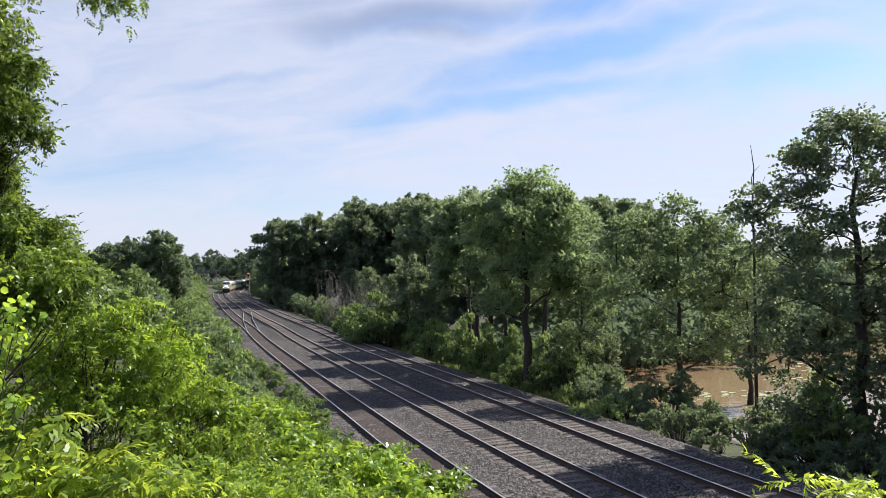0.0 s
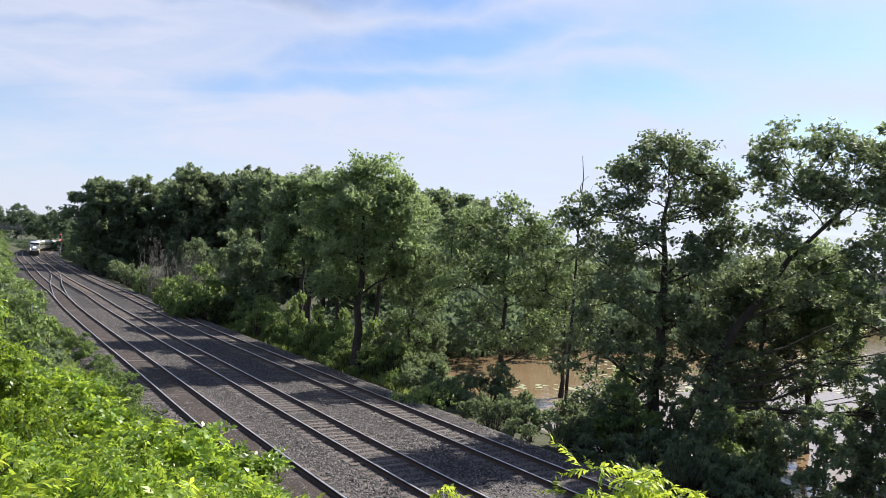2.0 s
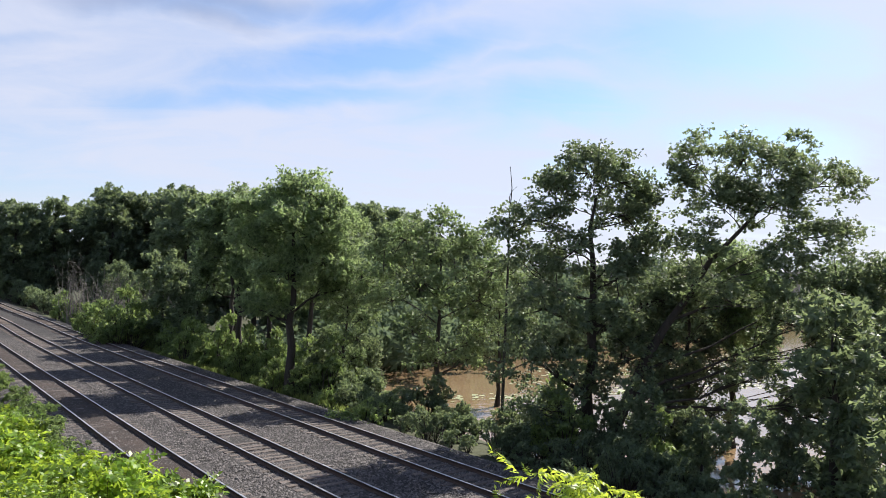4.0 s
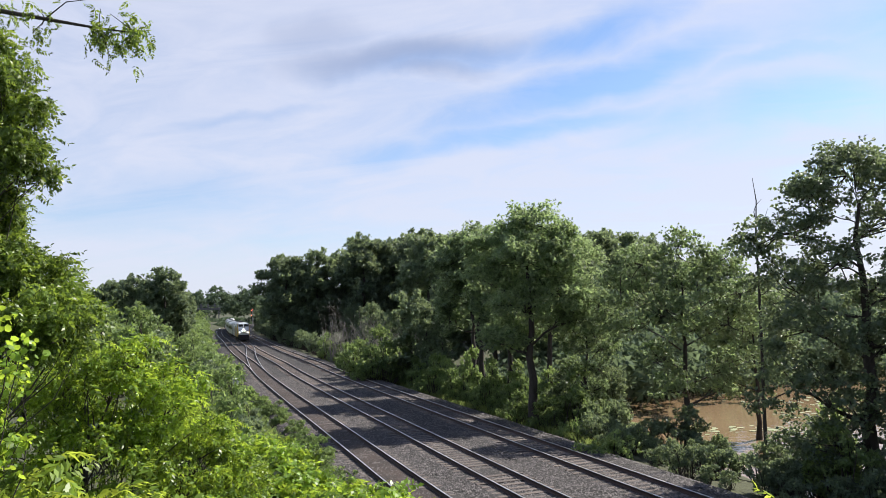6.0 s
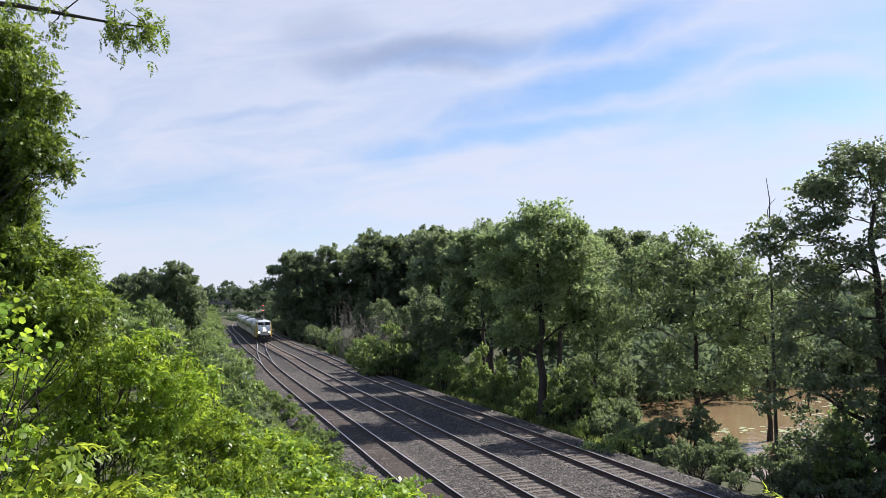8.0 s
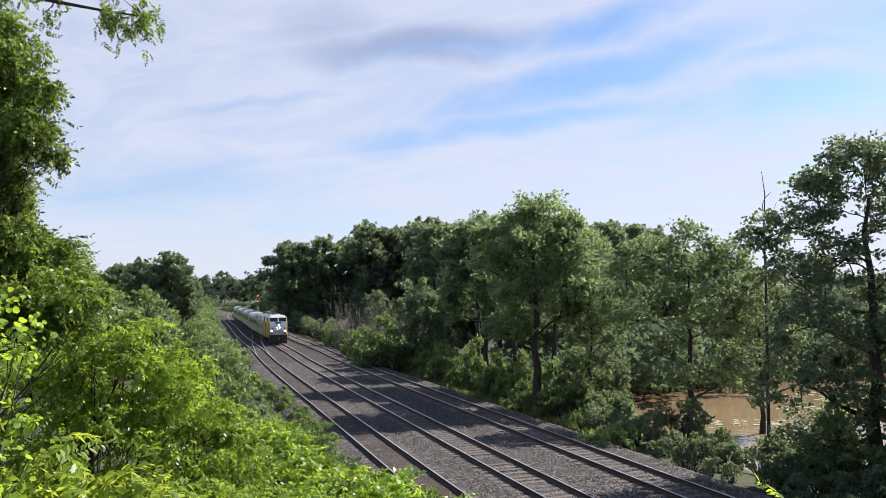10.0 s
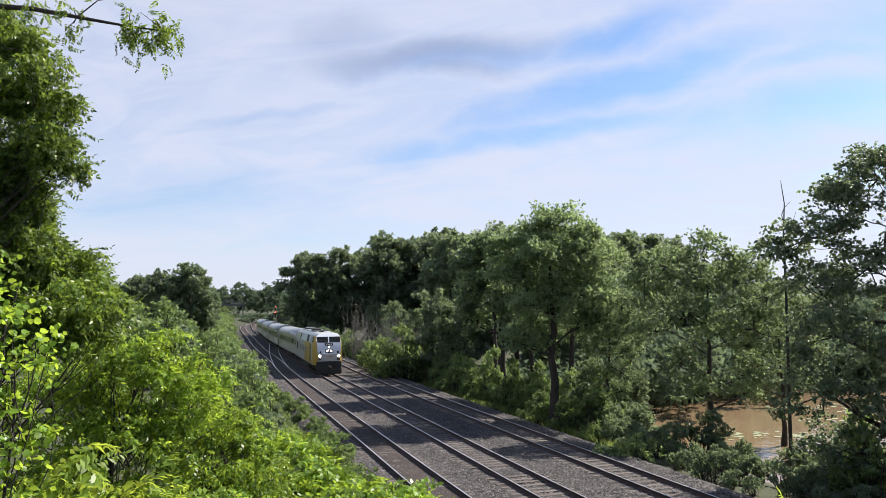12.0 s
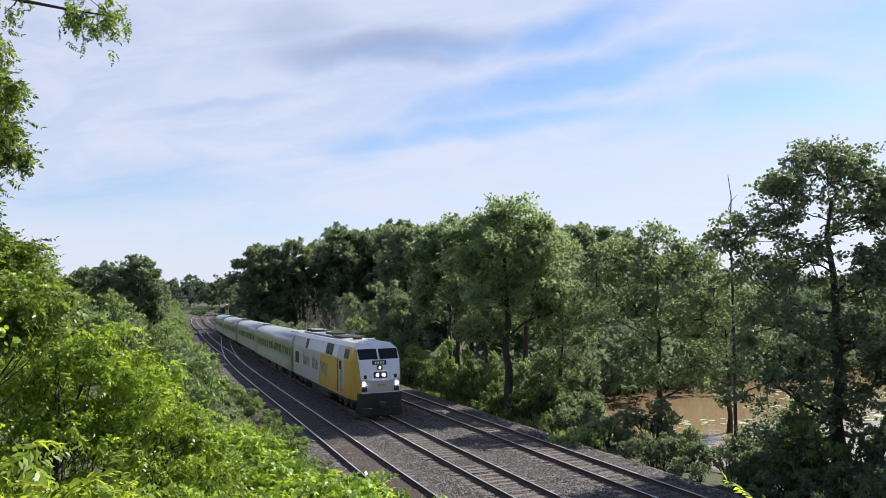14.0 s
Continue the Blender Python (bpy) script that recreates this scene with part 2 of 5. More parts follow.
SILVER = mat("loco_silver_paint", (0.44, 0.44, 0.44), 0.42, 0.1, second=(0.42, 0.42, 0.42), scale=2.5, coat=0.2)
NOSE = mat("nose_pale_paint", (0.66, 0.69, 0.76), 0.4, 0.0, second=(0.56, 0.585, 0.64), scale=2.5, coat=0.2)
YELLOW = mat("yellow_paint", (0.54, 0.33, 0.045), 0.45, 0.0, second=(0.42, 0.26, 0.04), scale=2.5, coat=0.25)
STAIN = mat("stainless_car_side", (0.46, 0.46, 0.45), 0.36, 0.8, second=(0.32, 0.32, 0.31), scale=1.8, stretch=(1, 0.4, 3))
ROOF = mat("car_roof_steel", (0.52, 0.54, 0.54), 0.4, 0.7, second=(0.34, 0.36, 0.36), scale=2.0)
BAND = mat("green_grey_band", (0.26, 0.30, 0.19), 0.4, 0.1, second=(0.24, 0.275, 0.22), scale=3)
GLASS = mat("dark_glazing", (0.012, 0.014, 0.016), 0.25, second=(0.02, 0.022, 0.024), scale=2, spec=0.12)
LETTER = mat("grey_lettering", (0.22, 0.225, 0.23), 0.5, second=(0.19, 0.19, 0.2), scale=4)
LAMP = mat("headlamp_glow", (1.0, 0.93, 0.86), 0.3, second=(1.0, 0.92, 0.82), scale=3, emit=26)
RED_LAMP = mat("signal_red_glow", (1.0, 0.10, 0.06), 0.3, second=(0.9, 0.08, 0.05), scale=3, emit=6)
BUOY_BARS = mat("pale_marking", (0.7, 0.7, 0.68), 0.5, scale=5)
LILY = mat("lily_pads", (0.33, 0.36, 0.20), 0.5, second=(0.22, 0.25, 0.12), scale=3, island=0.4)
# Blue-grey of distance haze, painted into the hills' base colour.
HILL = mat("hazed_hill_woods", (0.20, 0.26, 0.30), 1.0, second=(0.17, 0.22, 0.25), scale=0.02)
WATER = mat("muddy_pond_water", (0.27, 0.185, 0.11), 0.05, second=(0.22, 0.15, 0.09), scale=0.3, bump=0.02, bump_scale=1.5, spec=0.5)


# ---------------- helpers for meshes ----------------
def thing(name, label, category, x=0, y=0, z=0, rz=0, group="", kind=""):
    e = new(name)
    e.empty_display_size = 0.2
    e.matrix_basis = pose(x, y, z, 0, 0, rz)
    return tagged(e, label, category, group, kind)


def link(name, me, material, parent=None, label=""):
    ob = new(name, me)
    if material and not me.materials:
        me.materials.append(material)
    if parent:
        ob.parent = parent
    if label:
        ob["label"] = label
    return ob


def part(name, bm, material, parent=None, label="", smooth=False):
    me = bpy.data.meshes.new(name)
    if smooth:
        for f in bm.faces:
            f.smooth = True
    bm.to_mesh(me)
    bm.free()
    return link(name, me, material, parent, label)


def raw_mesh(name, verts, faces, smooth=False):
    """A mesh from arrays: verts n x 3, faces m x k."""
    verts, faces = np.asarray(verts, np.float32), np.asarray(faces, np.int32)
    me = bpy.data.meshes.new(name)
    k = faces.shape[1]
    me.vertices.add(len(verts))
    me.vertices.foreach_set("co", verts.ravel())
    me.loops.add(faces.size)
    me.loops.foreach_set("vertex_index", faces.ravel())
    me.polygons.add(len(faces))
    me.polygons.foreach_set("loop_start", np.arange(0, faces.size, k, dtype=np.int32))
    me.polygons.foreach_set("loop_total", np.full(len(faces), k, np.int32))
    if smooth:
        me.polygons.foreach_set("use_smooth", np.ones(len(faces), bool))
    me.update()
    me.validate()
    return me


def box(bm, x, y, z, sx, sy, sz, bevel=0.0, rz=0.0):
    """A box of size sx, sy, sz centred at x, y, z."""
    r = bmesh.ops.create_cube(bm, size=1, matrix=pose(x, y, z, 0, 0, rz) @ Matrix.Diagonal((sx, sy, sz, 1)))
    if bevel:
        es = list({e for v in r["verts"] for e in v.link_edges})
        bmesh.ops.bevel(bm, geom=es, offset=bevel, segments=1, affect="EDGES")
    return bm


def boxed(*a, **k):
    return box(bmesh.new(), *a, **k)


def rod(bm, p, q, r1, r2=None, sides=8):
    p, q = Vector(p), Vector(q)
    m = Matrix.Translation((p + q) / 2) @ (q - p).to_track_quat("Z", "Y").to_matrix().to_4x4()
    bmesh.ops.create_cone(bm, cap_ends=True, segments=sides, radius1=r1, radius2=r1 if r2 is None else r2, depth=(q - p).length, matrix=m)
    return bm


class Tubes:
    """Tapered bent tubes gathered into one mesh."""

    def __init__(self, sides=6):
        self.v, self.f, self.n, self.sides = [], [], 0, sides

    def add(self, pts, radii):
        pts = np.asarray(pts, float)
        d = np.gradient(pts, axis=0)
        d /= np.linalg.norm(d, axis=1)[:, None] + 1e-9
        ref = np.array([0.31, 0.87, 0.2])
        a = np.cross(d, ref)
        a /= np.linalg.norm(a, axis=1)[:, None] + 1e-9
        b = np.cross(d, a)
        ang = np.linspace(0, 2 * np.pi, self.sides, endpoint=False)
        for i in range(len(pts)):
            self.v.append(pts[i] + radii[i] * (np.cos(ang)[:, None] * a[i] + np.sin(ang)[:, None] * b[i]))
        s = self.sides
        for i in range(len(pts) - 1):
            for j in range(s):
                o = self.n + i * s
                self.f.append((o + j, o + (j + 1) % s, o + s + (j + 1) % s, o + s + j))
        self.n += len(pts) * s

    def limb(self, p, q, r1, r2, rng, bend=0.12, steps=6, sag=0.0):
        p, q = np.asarray(p, float), np.asarray(q, float)
        u = np.linspace(0, 1, steps)[:, None]
        length = np.linalg.norm(q - p)
        off = rng.normal(0, bend * length * 0.35, (1, 3))
        pts = p + (q - p) * u + off * np.sin(np.pi * u) + rng.normal(0, 0.012 * length, (steps, 3)) * (u > 0) * (u < 1)
        pts[:, 2] += sag * length * np.sin(np.pi * u[:, 0])
        self.add(pts, np.linspace(r1, r2, steps))
        return pts

    def mesh(self, name):
        return raw_mesh(name, np.concatenate(self.v), self.f, True)


# ---------------- the line of the railway ----------------
LINE = [(-80, 48.5), (-20, 22.4), (0, 13.87), (20, 5.95), (45, -3.2), (60, -8.7), (80, -15.9), (103.7, -24.0), (120, -29.9),
        (145.7, -38.9), (180, -50.5), (215, -62.8), (255, -75.9), (285, -85.0), (315, -92.3), (350, -97.8), (385, -99.5), (420, -96.5), (460, -87.0), (520, -62.0)]
RISE = [(-80, 0.0), (100, 0.0), (150, 0.18), (200, 0.55), (281, 1.25), (372, 1.75), (520, 2.2)]


def smooth_line(points):
    py, px = np.array([p[0] for p in points], float), np.array([p[1] for p in points], float)
    return py, px, np.gradient(px, py)


def along(line, y):
    py, px, m = line
    y = np.asarray(y, float)
    i = np.clip(np.searchsorted(py, y) - 1, 0, len(py) - 2)
    h = py[i + 1] - py[i]
    t = (y - py[i]) / h
    return ((2 * t**3 - 3 * t**2 + 1) * px[i] + (t**3 - 2 * t**2 + t) * h * m[i] + (3 * t**2 - 2 * t**3) * px[i + 1] + (t**3 - t**2) * h * m[i + 1])


B_LINE, Z_LINE = smooth_line(LINE), smooth_line(RISE)
YS = np.arange(-80, 520, 0.5)
XS = along(B_LINE, YS)
ARC = np.concatenate([[0], np.cumsum(np.hypot(np.diff(XS), np.diff(YS)))])
TX, TY = np.gradient(XS, ARC), np.gradient(YS, ARC)
TRACKS = {"near": -3.87, "middle": 0.0, "far": 4.38}    # lateral places of the three tracks
GAUGE = 1.505


def on_line(arc, side=0.0):
    """x, y, rail height, and the way (away from the camera) at an arc length."""
    x, y = np.interp(arc, ARC, XS), np.interp(arc, ARC, YS)
    tx, ty = np.interp(arc, ARC, TX), np.interp(arc, ARC, TY)
    n = np.hypot(tx, ty)
    tx, ty = tx / n, ty / n
    return x + side * ty, y - side * tx, along(Z_LINE, y), tx, ty


def arc_of(y):
    return float(np.interp(y, YS, ARC))


def lateral(x, y):
    """Metres to the right of the middle track."""
    yy = np.clip(y, -80, 519)
    for _ in range(4):
        xx = along(B_LINE, yy)
        s = np.interp(yy, YS, TX / TY)
        yy = np.clip(yy + ((x - xx) * s + (y - yy)) / (1 + s * s), -80, 519)
    s = np.interp(yy, YS, TX / TY)
    return (x - along(B_LINE, yy)) * np.cos(np.arctan(s)) - (y - yy) * np.sin(np.arctan(s)), yy


def step(a, b, v):
    t = np.clip((v - a) / (b - a), 0, 1)
    return t * t * (3 - 2 * t)


POND = -2.0


def ground_z(x, y):
    x, y = np.asarray(x, float), np.asarray(y, float)
    s, yy = lateral(x, y)
    base = along(Z_LINE, yy) - 0.75
    # bank on the camera's side
    top = 0.7 + 4.4 * step(26, -4, y) + 1.2 * step(60, 200, y)
    z = base + (top + 0.75 - 0.0) * step(-6.9, -12.6, s)
    z = z + 0.08 * np.maximum(-s - 14, 0) * step(-13, -30, s) * step(200, 40, y) * 0.4
    # slope to the pond on the other side, and its far shore
    shore = 66 + 0.68 * (x - 24)
    pond = step(13.5, 17.0, s) * step(8, -6, y - shore)
    drop = step(7.5, 15.5, s)
    z = z - 1.15 * drop - 1.9 * pond
    back = step(0, 120, y - shore) * step(20, 60, s)
    z = z + back * 2.5
    z = z + 26 * step(500, 1500, np.hypot(x, y)) * step(-80, -500, s) * 0.6 + 30 * step(300, 1400, np.hypot(x, y)) * step(40, 400, s)
    z = z + 0.10 * np.sin(x * 0.9 + 1.3 * np.sin(y * 0.53)) * np.sin(y * 0.71) * step(7, 9, np.abs(s))
    return z


def build_ground():
    def grid(lo, a, b, hi, fine):
        out = list(np.arange(a, b, fine))
        v, d = a, fine
        while v > lo:
            d *= 1.25
            v -= d
            out.insert(0, v)
        v, d = out[-1], fine
        while v < hi:
            d *= 1.25
            v += d
            out.append(v)
        return np.array(out)
    gx, gy = grid(-4000, -60, 90, 4000, 1.0), grid(-3000, -10, 150, 4500, 1.0)
    X, Y = np.meshgrid(gx, gy)
    Z = ground_z(X, Y)
    n = len(gx)
    i = np.arange(len(gy) - 1)[:, None] * n + np.arange(n - 1)[None, :]
    f = np.stack([i, i + 1, i + n + 1, i + n], -1).reshape(-1, 4)
    ob = link("ground", raw_mesh("ground", np.stack([X, Y, Z], -1).reshape(-1, 3), f, True), SOIL)
    tagged(ob, "brown-green soil bank sloping to the railway and pond", "ground", kind="structure")


build_ground()


def strip(name, sides, heights, y0, y1, material, gap=1.0, jitter=0.0):
    """A sheet that follows the line, with a cross-section of lateral places and heights above the rail."""
    arcs = np.arange(arc_of(y0), arc_of(y1), gap)
    rng = np.random.default_rng(5)
    rows = []
    for a in arcs:
        x, y, z, tx, ty = on_line(a)
        rows.append([(x + s * ty, y - s * tx, z + h + (rng.normal(0, jitter) if jitter else 0)) for s, h in zip(sides, heights)])
    k = len(sides)
    v = np.array(rows).reshape(-1, 3)
    i = np.arange(len(arcs) - 1)[:, None] * k + np.arange(k - 1)[None, :]
    f = np.stack([i, i + 1, i + k + 1, i + k], -1).reshape(-1, 4)
    return link(name, raw_mesh(name, v, f, True), material)


bed = strip("ballast_bed", [-7.5, -6.8, -6.3, -5.2, -3.87, -2.55, -1.95, -1.35, 0, 1.35, 2.2, 3.05, 4.38, 5.7, 6.7, 7.5, 8.6],
            [-0.95, -0.5, -0.24, -0.19, -0.19, -0.19, -0.25, -0.19, -0.19, -0.19, -0.24, -0.19, -0.19, -0.19, -0.25, -0.55, -1.15], -60, 505, BALLAST, 0.6, 0.012)
tagged(bed, "grey crushed-stone ballast under three railway tracks", "ballast", kind="structure")
rust = strip("stained_ballast", [-4.95, -4.6, -3.87, -3.1, -2.75], [-0.2, -0.165, -0.165, -0.165, -0.2], -60, 300, BALLAST_RUST, 0.6, 0.008)
tagged(rust, "rust-brown stained ballast between worn rails", "ballast", kind="structure")


def rail(side, a0, a1, parent, name="rail", shift=None):
    """A flat-bottom rail: rusty foot and web, with a polished head on top."""
    prof = [(-0.07, -0.17), (-0.07, -0.155), (-0.012, -0.135), (-0.012, -0.05), (-0.036, -0.04), (-0.036, -0.008), (0.036, -0.008), (0.036, -0.04), (0.012, -0.05), (0.012, -0.135), (0.07, -0.155), (0.07, -0.17)]
    arcs = np.arange(a0, a1, 1.0)
    rows, tops = [], []
    for a in arcs:
        s = side + (shift(a) if shift else 0)
        x, y, z, tx, ty = on_line(a)
        rows.append([(x + (s + p) * ty, y - (s + p) * tx, z + h) for p, h in prof])
        tops.append([(x + (s + p) * ty, y - (s + p) * tx, z + h) for p, h in ((-0.036, -0.008), (-0.028, 0.0), (0.028, 0.0), (0.036, -0.008))])
    k = len(prof)
    i = np.arange(len(arcs) - 1)[:, None] * k + np.array([j for j in range(k - 1) if j != 5])[None, :]
    ob = link(name, raw_mesh(name, np.array(rows).reshape(-1, 3), np.stack([i, i + 1, i + k + 1, i + k], -1).reshape(-1, 4)), RAIL_SIDE, parent)
    i = np.arange(len(arcs) - 1)[:, None] * 4 + np.arange(3)[None, :]
    link("rail_head", raw_mesh("rail_head", np.array(tops).reshape(-1, 3), np.stack([i, i + 1, i + 5, i + 4], -1).reshape(-1, 4)), RAIL_TOP, ob, "polished steel running surface")
    return ob


TRACK_OBS = {}
for key, label in (("near", "worn railway track on dark sleepers and stained ballast"), ("middle", "railway track on pale weathered wooden sleepers"), ("far", "railway track on weathered sleepers beside the trees")):
    t = thing("railway_track", label, "railway track", group="railway tracks")
    TRACK_OBS[key] = t
    for sgn in (-1, 1):
        rail(TRACKS[key] + sgn * GAUGE / 2, arc_of(2), arc_of(500), t)


def cross(a):
    """Sideways way of the crossover from the middle track to the near one."""
    u = np.clip((a - arc_of(88)) / (arc_of(163) - arc_of(88)), 0, 1)
    return -3.87 * (1 - step(0.0, 1.0, u))


xo = thing("rail_crossover", "crossover rails joining two railway tracks, worn shiny", "railway switch")
for sgn in (-1, 1):
    rail(sgn * GAUGE / 2, arc_of(90), arc_of(161), xo, "crossover_rail", cross)

# ---------------- pond ----------------
gx, gy = np.linspace(-5, 330, 60), np.linspace(-60, 330, 60)
PX, PY = np.meshgrid(gx, gy)
keep = lateral(PX, PY)[0] > 9
i = (np.arange(59)[:, None] * 60 + np.arange(59)[None, :])
f = np.stack([i, i + 1, i + 61, i + 60], -1)
ok = keep[:-1, :-1] & keep[1:, :-1] & keep[:-1, 1:] & keep[1:, 1:]
water = link("water", raw_mesh("water", np.stack([PX, PY, np.full_like(PX, POND)], -1).reshape(-1, 3), f[ok]), WATER)
tagged(water, "muddy brown pond water, glossy, beside the railway", "water", kind="structure")


def lilies():
    rng = np.random.default_rng(8)
    v, f, n = [], [], 0
    for _ in range(46):
        cx, cy = rng.uniform(16, 60), rng.uniform(48, 92)
        if cy > 66 + 0.68 * (cx - 24) - 4:
            continue
        for _ in range(rng.integers(10, 60)):
            x, y = cx + rng.normal(0, 2.2), cy + rng.normal(0, 0.9)
            r = rng.uniform(0.12, 0.3)
            a = np.linspace(0.3, 2 * np.pi, 6) + rng.uniform(0, 6)
            v.append(np.stack([x + r * np.cos(a), y + r * np.sin(a), np.full(6, POND + 0.012 + rng.uniform(0, 0.01))], -1))
            f.append(np.arange(n, n + 6))
            n += 6
    ob = link("lily_pads", raw_mesh("lily_pads", np.concatenate(v), f), LILY)
    tagged(ob, "pale green lily pads floating on brown pond water", "lily pads", kind="stuff")


lilies()


# ---------------- far hills ----------------
def hills():
    n = 160
    az = np.radians(np.linspace(-75, 110, n))
    rng = np.random.default_rng(2)
    h = 62 + 16 * np.sin(az * 5 + 1) + 9 * np.sin(az * 13 + 2) + rng.normal(0, 0.8, n)
    v = []
    for d, k in ((2600, 0.0), (2900, 0.55), (3300, 1.0), (4200, 0.7)):
        v.append(np.stack([d * np.sin(az), d * np.cos(az), -20 + (h + 20) * k], -1))
    i = np.arange(3)[:, None] * n + np.arange(n - 1)[None, :]
    f = np.stack([i, i + 1, i + n + 1, i + n], -1).reshape(-1, 4)
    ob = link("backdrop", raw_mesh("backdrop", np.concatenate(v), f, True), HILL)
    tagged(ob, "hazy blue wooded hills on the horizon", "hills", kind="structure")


hills()


# ---------------- foliage ----------------
def rotations(n, rng, droop=0.0, up=0.6):
    """n frames whose z leans up; x is the leaf's length."""
    z = rng.normal(0, 1, (n, 3))
    z[:, 2] = np.abs(z[:, 2]) + up
    z /= np.linalg.norm(z, axis=1)[:, None]
    x = rng.normal(0, 1, (n, 3))
    x[:, 2] -= droop
    x -= (x * z).sum(1)[:, None] * z
    x /= np.linalg.norm(x, axis=1)[:, None] + 1e-9
    return np.stack([x, np.cross(z, x), z], -1)


def template_leaf(length=1.0, width=0.45):
    """A pointed leaf folded a little along its rib."""
    v = np.array([(0, 0, 0), (0.45, -width / 2, 0.06), (1, 0, -0.08), (0.45, width / 2, 0.06)]) * length
    return v, np.array([(0, 1, 2, 3)])


def template_spray(rng, leaves=5, length=1.0):
    """A small spray of leaves round a twig's end."""
    v, f = [], []
    for k in range(leaves):
        a = rng.uniform(-1.3, 1.3)
        l = rng.uniform(0.5, 0.75) * length
        tv, tf = template_leaf(l, 0.62)
        R = np.array(Euler((rng.normal(0, 0.5), rng.normal(0.15, 0.4), a)).to_matrix())
        v.append(tv @ R.T + np.array([rng.uniform(0, 0.35) * length, rng.normal(0, 0.08) * length, rng.normal(0, 0.1) * length]))
        f.append(tf + 4 * k)
    return np.concatenate(v), np.concatenate(f)


def template_tuft(rng, leaves=5, length=1.0):
    """A spray for growth further off: three-cornered leaves round a twig's end."""
    v, f = [], []
    for k in range(leaves):
        l = rng.uniform(0.5, 0.8) * length
        tv = np.array([(0, -0.1, 0), (0.42, 0.34, 0.05), (1.0, -0.12, -0.06)]) * l
        R = np.array(Euler((rng.normal(0, 0.5), rng.normal(0.15, 0.4), rng.uniform(-1.4, 1.4))).to_matrix())
        v.append(tv @ R.T + np.array([rng.uniform(0, 0.35) * length, rng.normal(0, 0.08) * length, rng.normal(0, 0.1) * length]))
        f.append(np.array([(0, 1, 2)]) + 3 * k)
    return np.concatenate(v), np.concatenate(f)


def template_compound(pairs=7, length=0.3, leaflet=0.06, width=0.42, sag=0.35, seed=1):
    """A feathery compound leaf: uneven leaflets in pairs along a sagging stalk."""
    rng = np.random.default_rng(seed)
    v, f, n = [], [], 0
    for k in range(pairs):
        u = (k + 1.2) / (pairs + 0.6)
        base = np.array([u * length, 0, -sag * length * u * u])
        for sgn in (-1, 1):
            l = leaflet * (0.75 + 0.5 * np.sin(np.pi * min(1, u + 0.1)))
            tv, tf = template_leaf(l, width)
            R = np.array(Euler((sgn * 0.25 + rng.normal(0, 0.35), 0.35 + sag * u + rng.normal(0, 0.3), sgn * (1.05 + rng.normal(0, 0.15)))).to_matrix())
            v.append(tv @ R.T + base)
            f.append(tf + n)
            n += 4
    tv, tf = template_leaf(leaflet * 1.1, width)
    v.append(tv + np.array([length * 0.99, 0, -sag * length]))
    f.append(tf + n)
    return np.concatenate(v), np.concatenate(f)


def leaf_mesh(name, points, size, rng, template, droop=0.0, up=0.6, spread=0.35):
    points = np.asarray(points)
    n = len(points)
    tv, tf = template
    R = rotations(n, rng, droop, up)
    sc = size * rng.uniform(1 - spread, 1 + spread, n)
    v = np.einsum("nij,kj->nki", R, tv) * sc[:, None, None] + points[:, None, :]
    f = tf[None] + (np.arange(n) * len(tv))[:, None, None]
    return raw_mesh(name, v.reshape(-1, 3), f.reshape(-1, tf.shape[1]))


def lobe_points(lobe, clumps, per, clump_r, rng, low=0.5):
    """Leaf places: clumps near the skin of an uneven ellipsoid, with gaps between them."""
    cx, cy, cz, rx, ry, rz = lobe
    d = rng.normal(0, 1, (clumps, 3))
    d /= np.linalg.norm(d, axis=1)[:, None]
    d[:, 2] = np.where(d[:, 2] < -low, -d[:, 2] * 0.5, d[:, 2])
    r = rng.uniform(0.35, 1.0, clumps) ** 0.5 * rng.uniform(0.78, 1.16, clumps)
    c = np.array([cx, cy, cz]) + d * r[:, None] * np.array([rx, ry, rz])
    pts = np.repeat(c, per, 0)
    off = rng.normal(0, 1, pts.shape)
    off /= np.linalg.norm(off, axis=1)[:, None]
    off *= (rng.uniform(0, 1, len(pts)) ** 0.5)[:, None] * clump_r * rng.uniform(0.6, 1.3, clumps).repeat(per)[:, None]
    off[:, 2] *= 0.6
    return pts + off, c


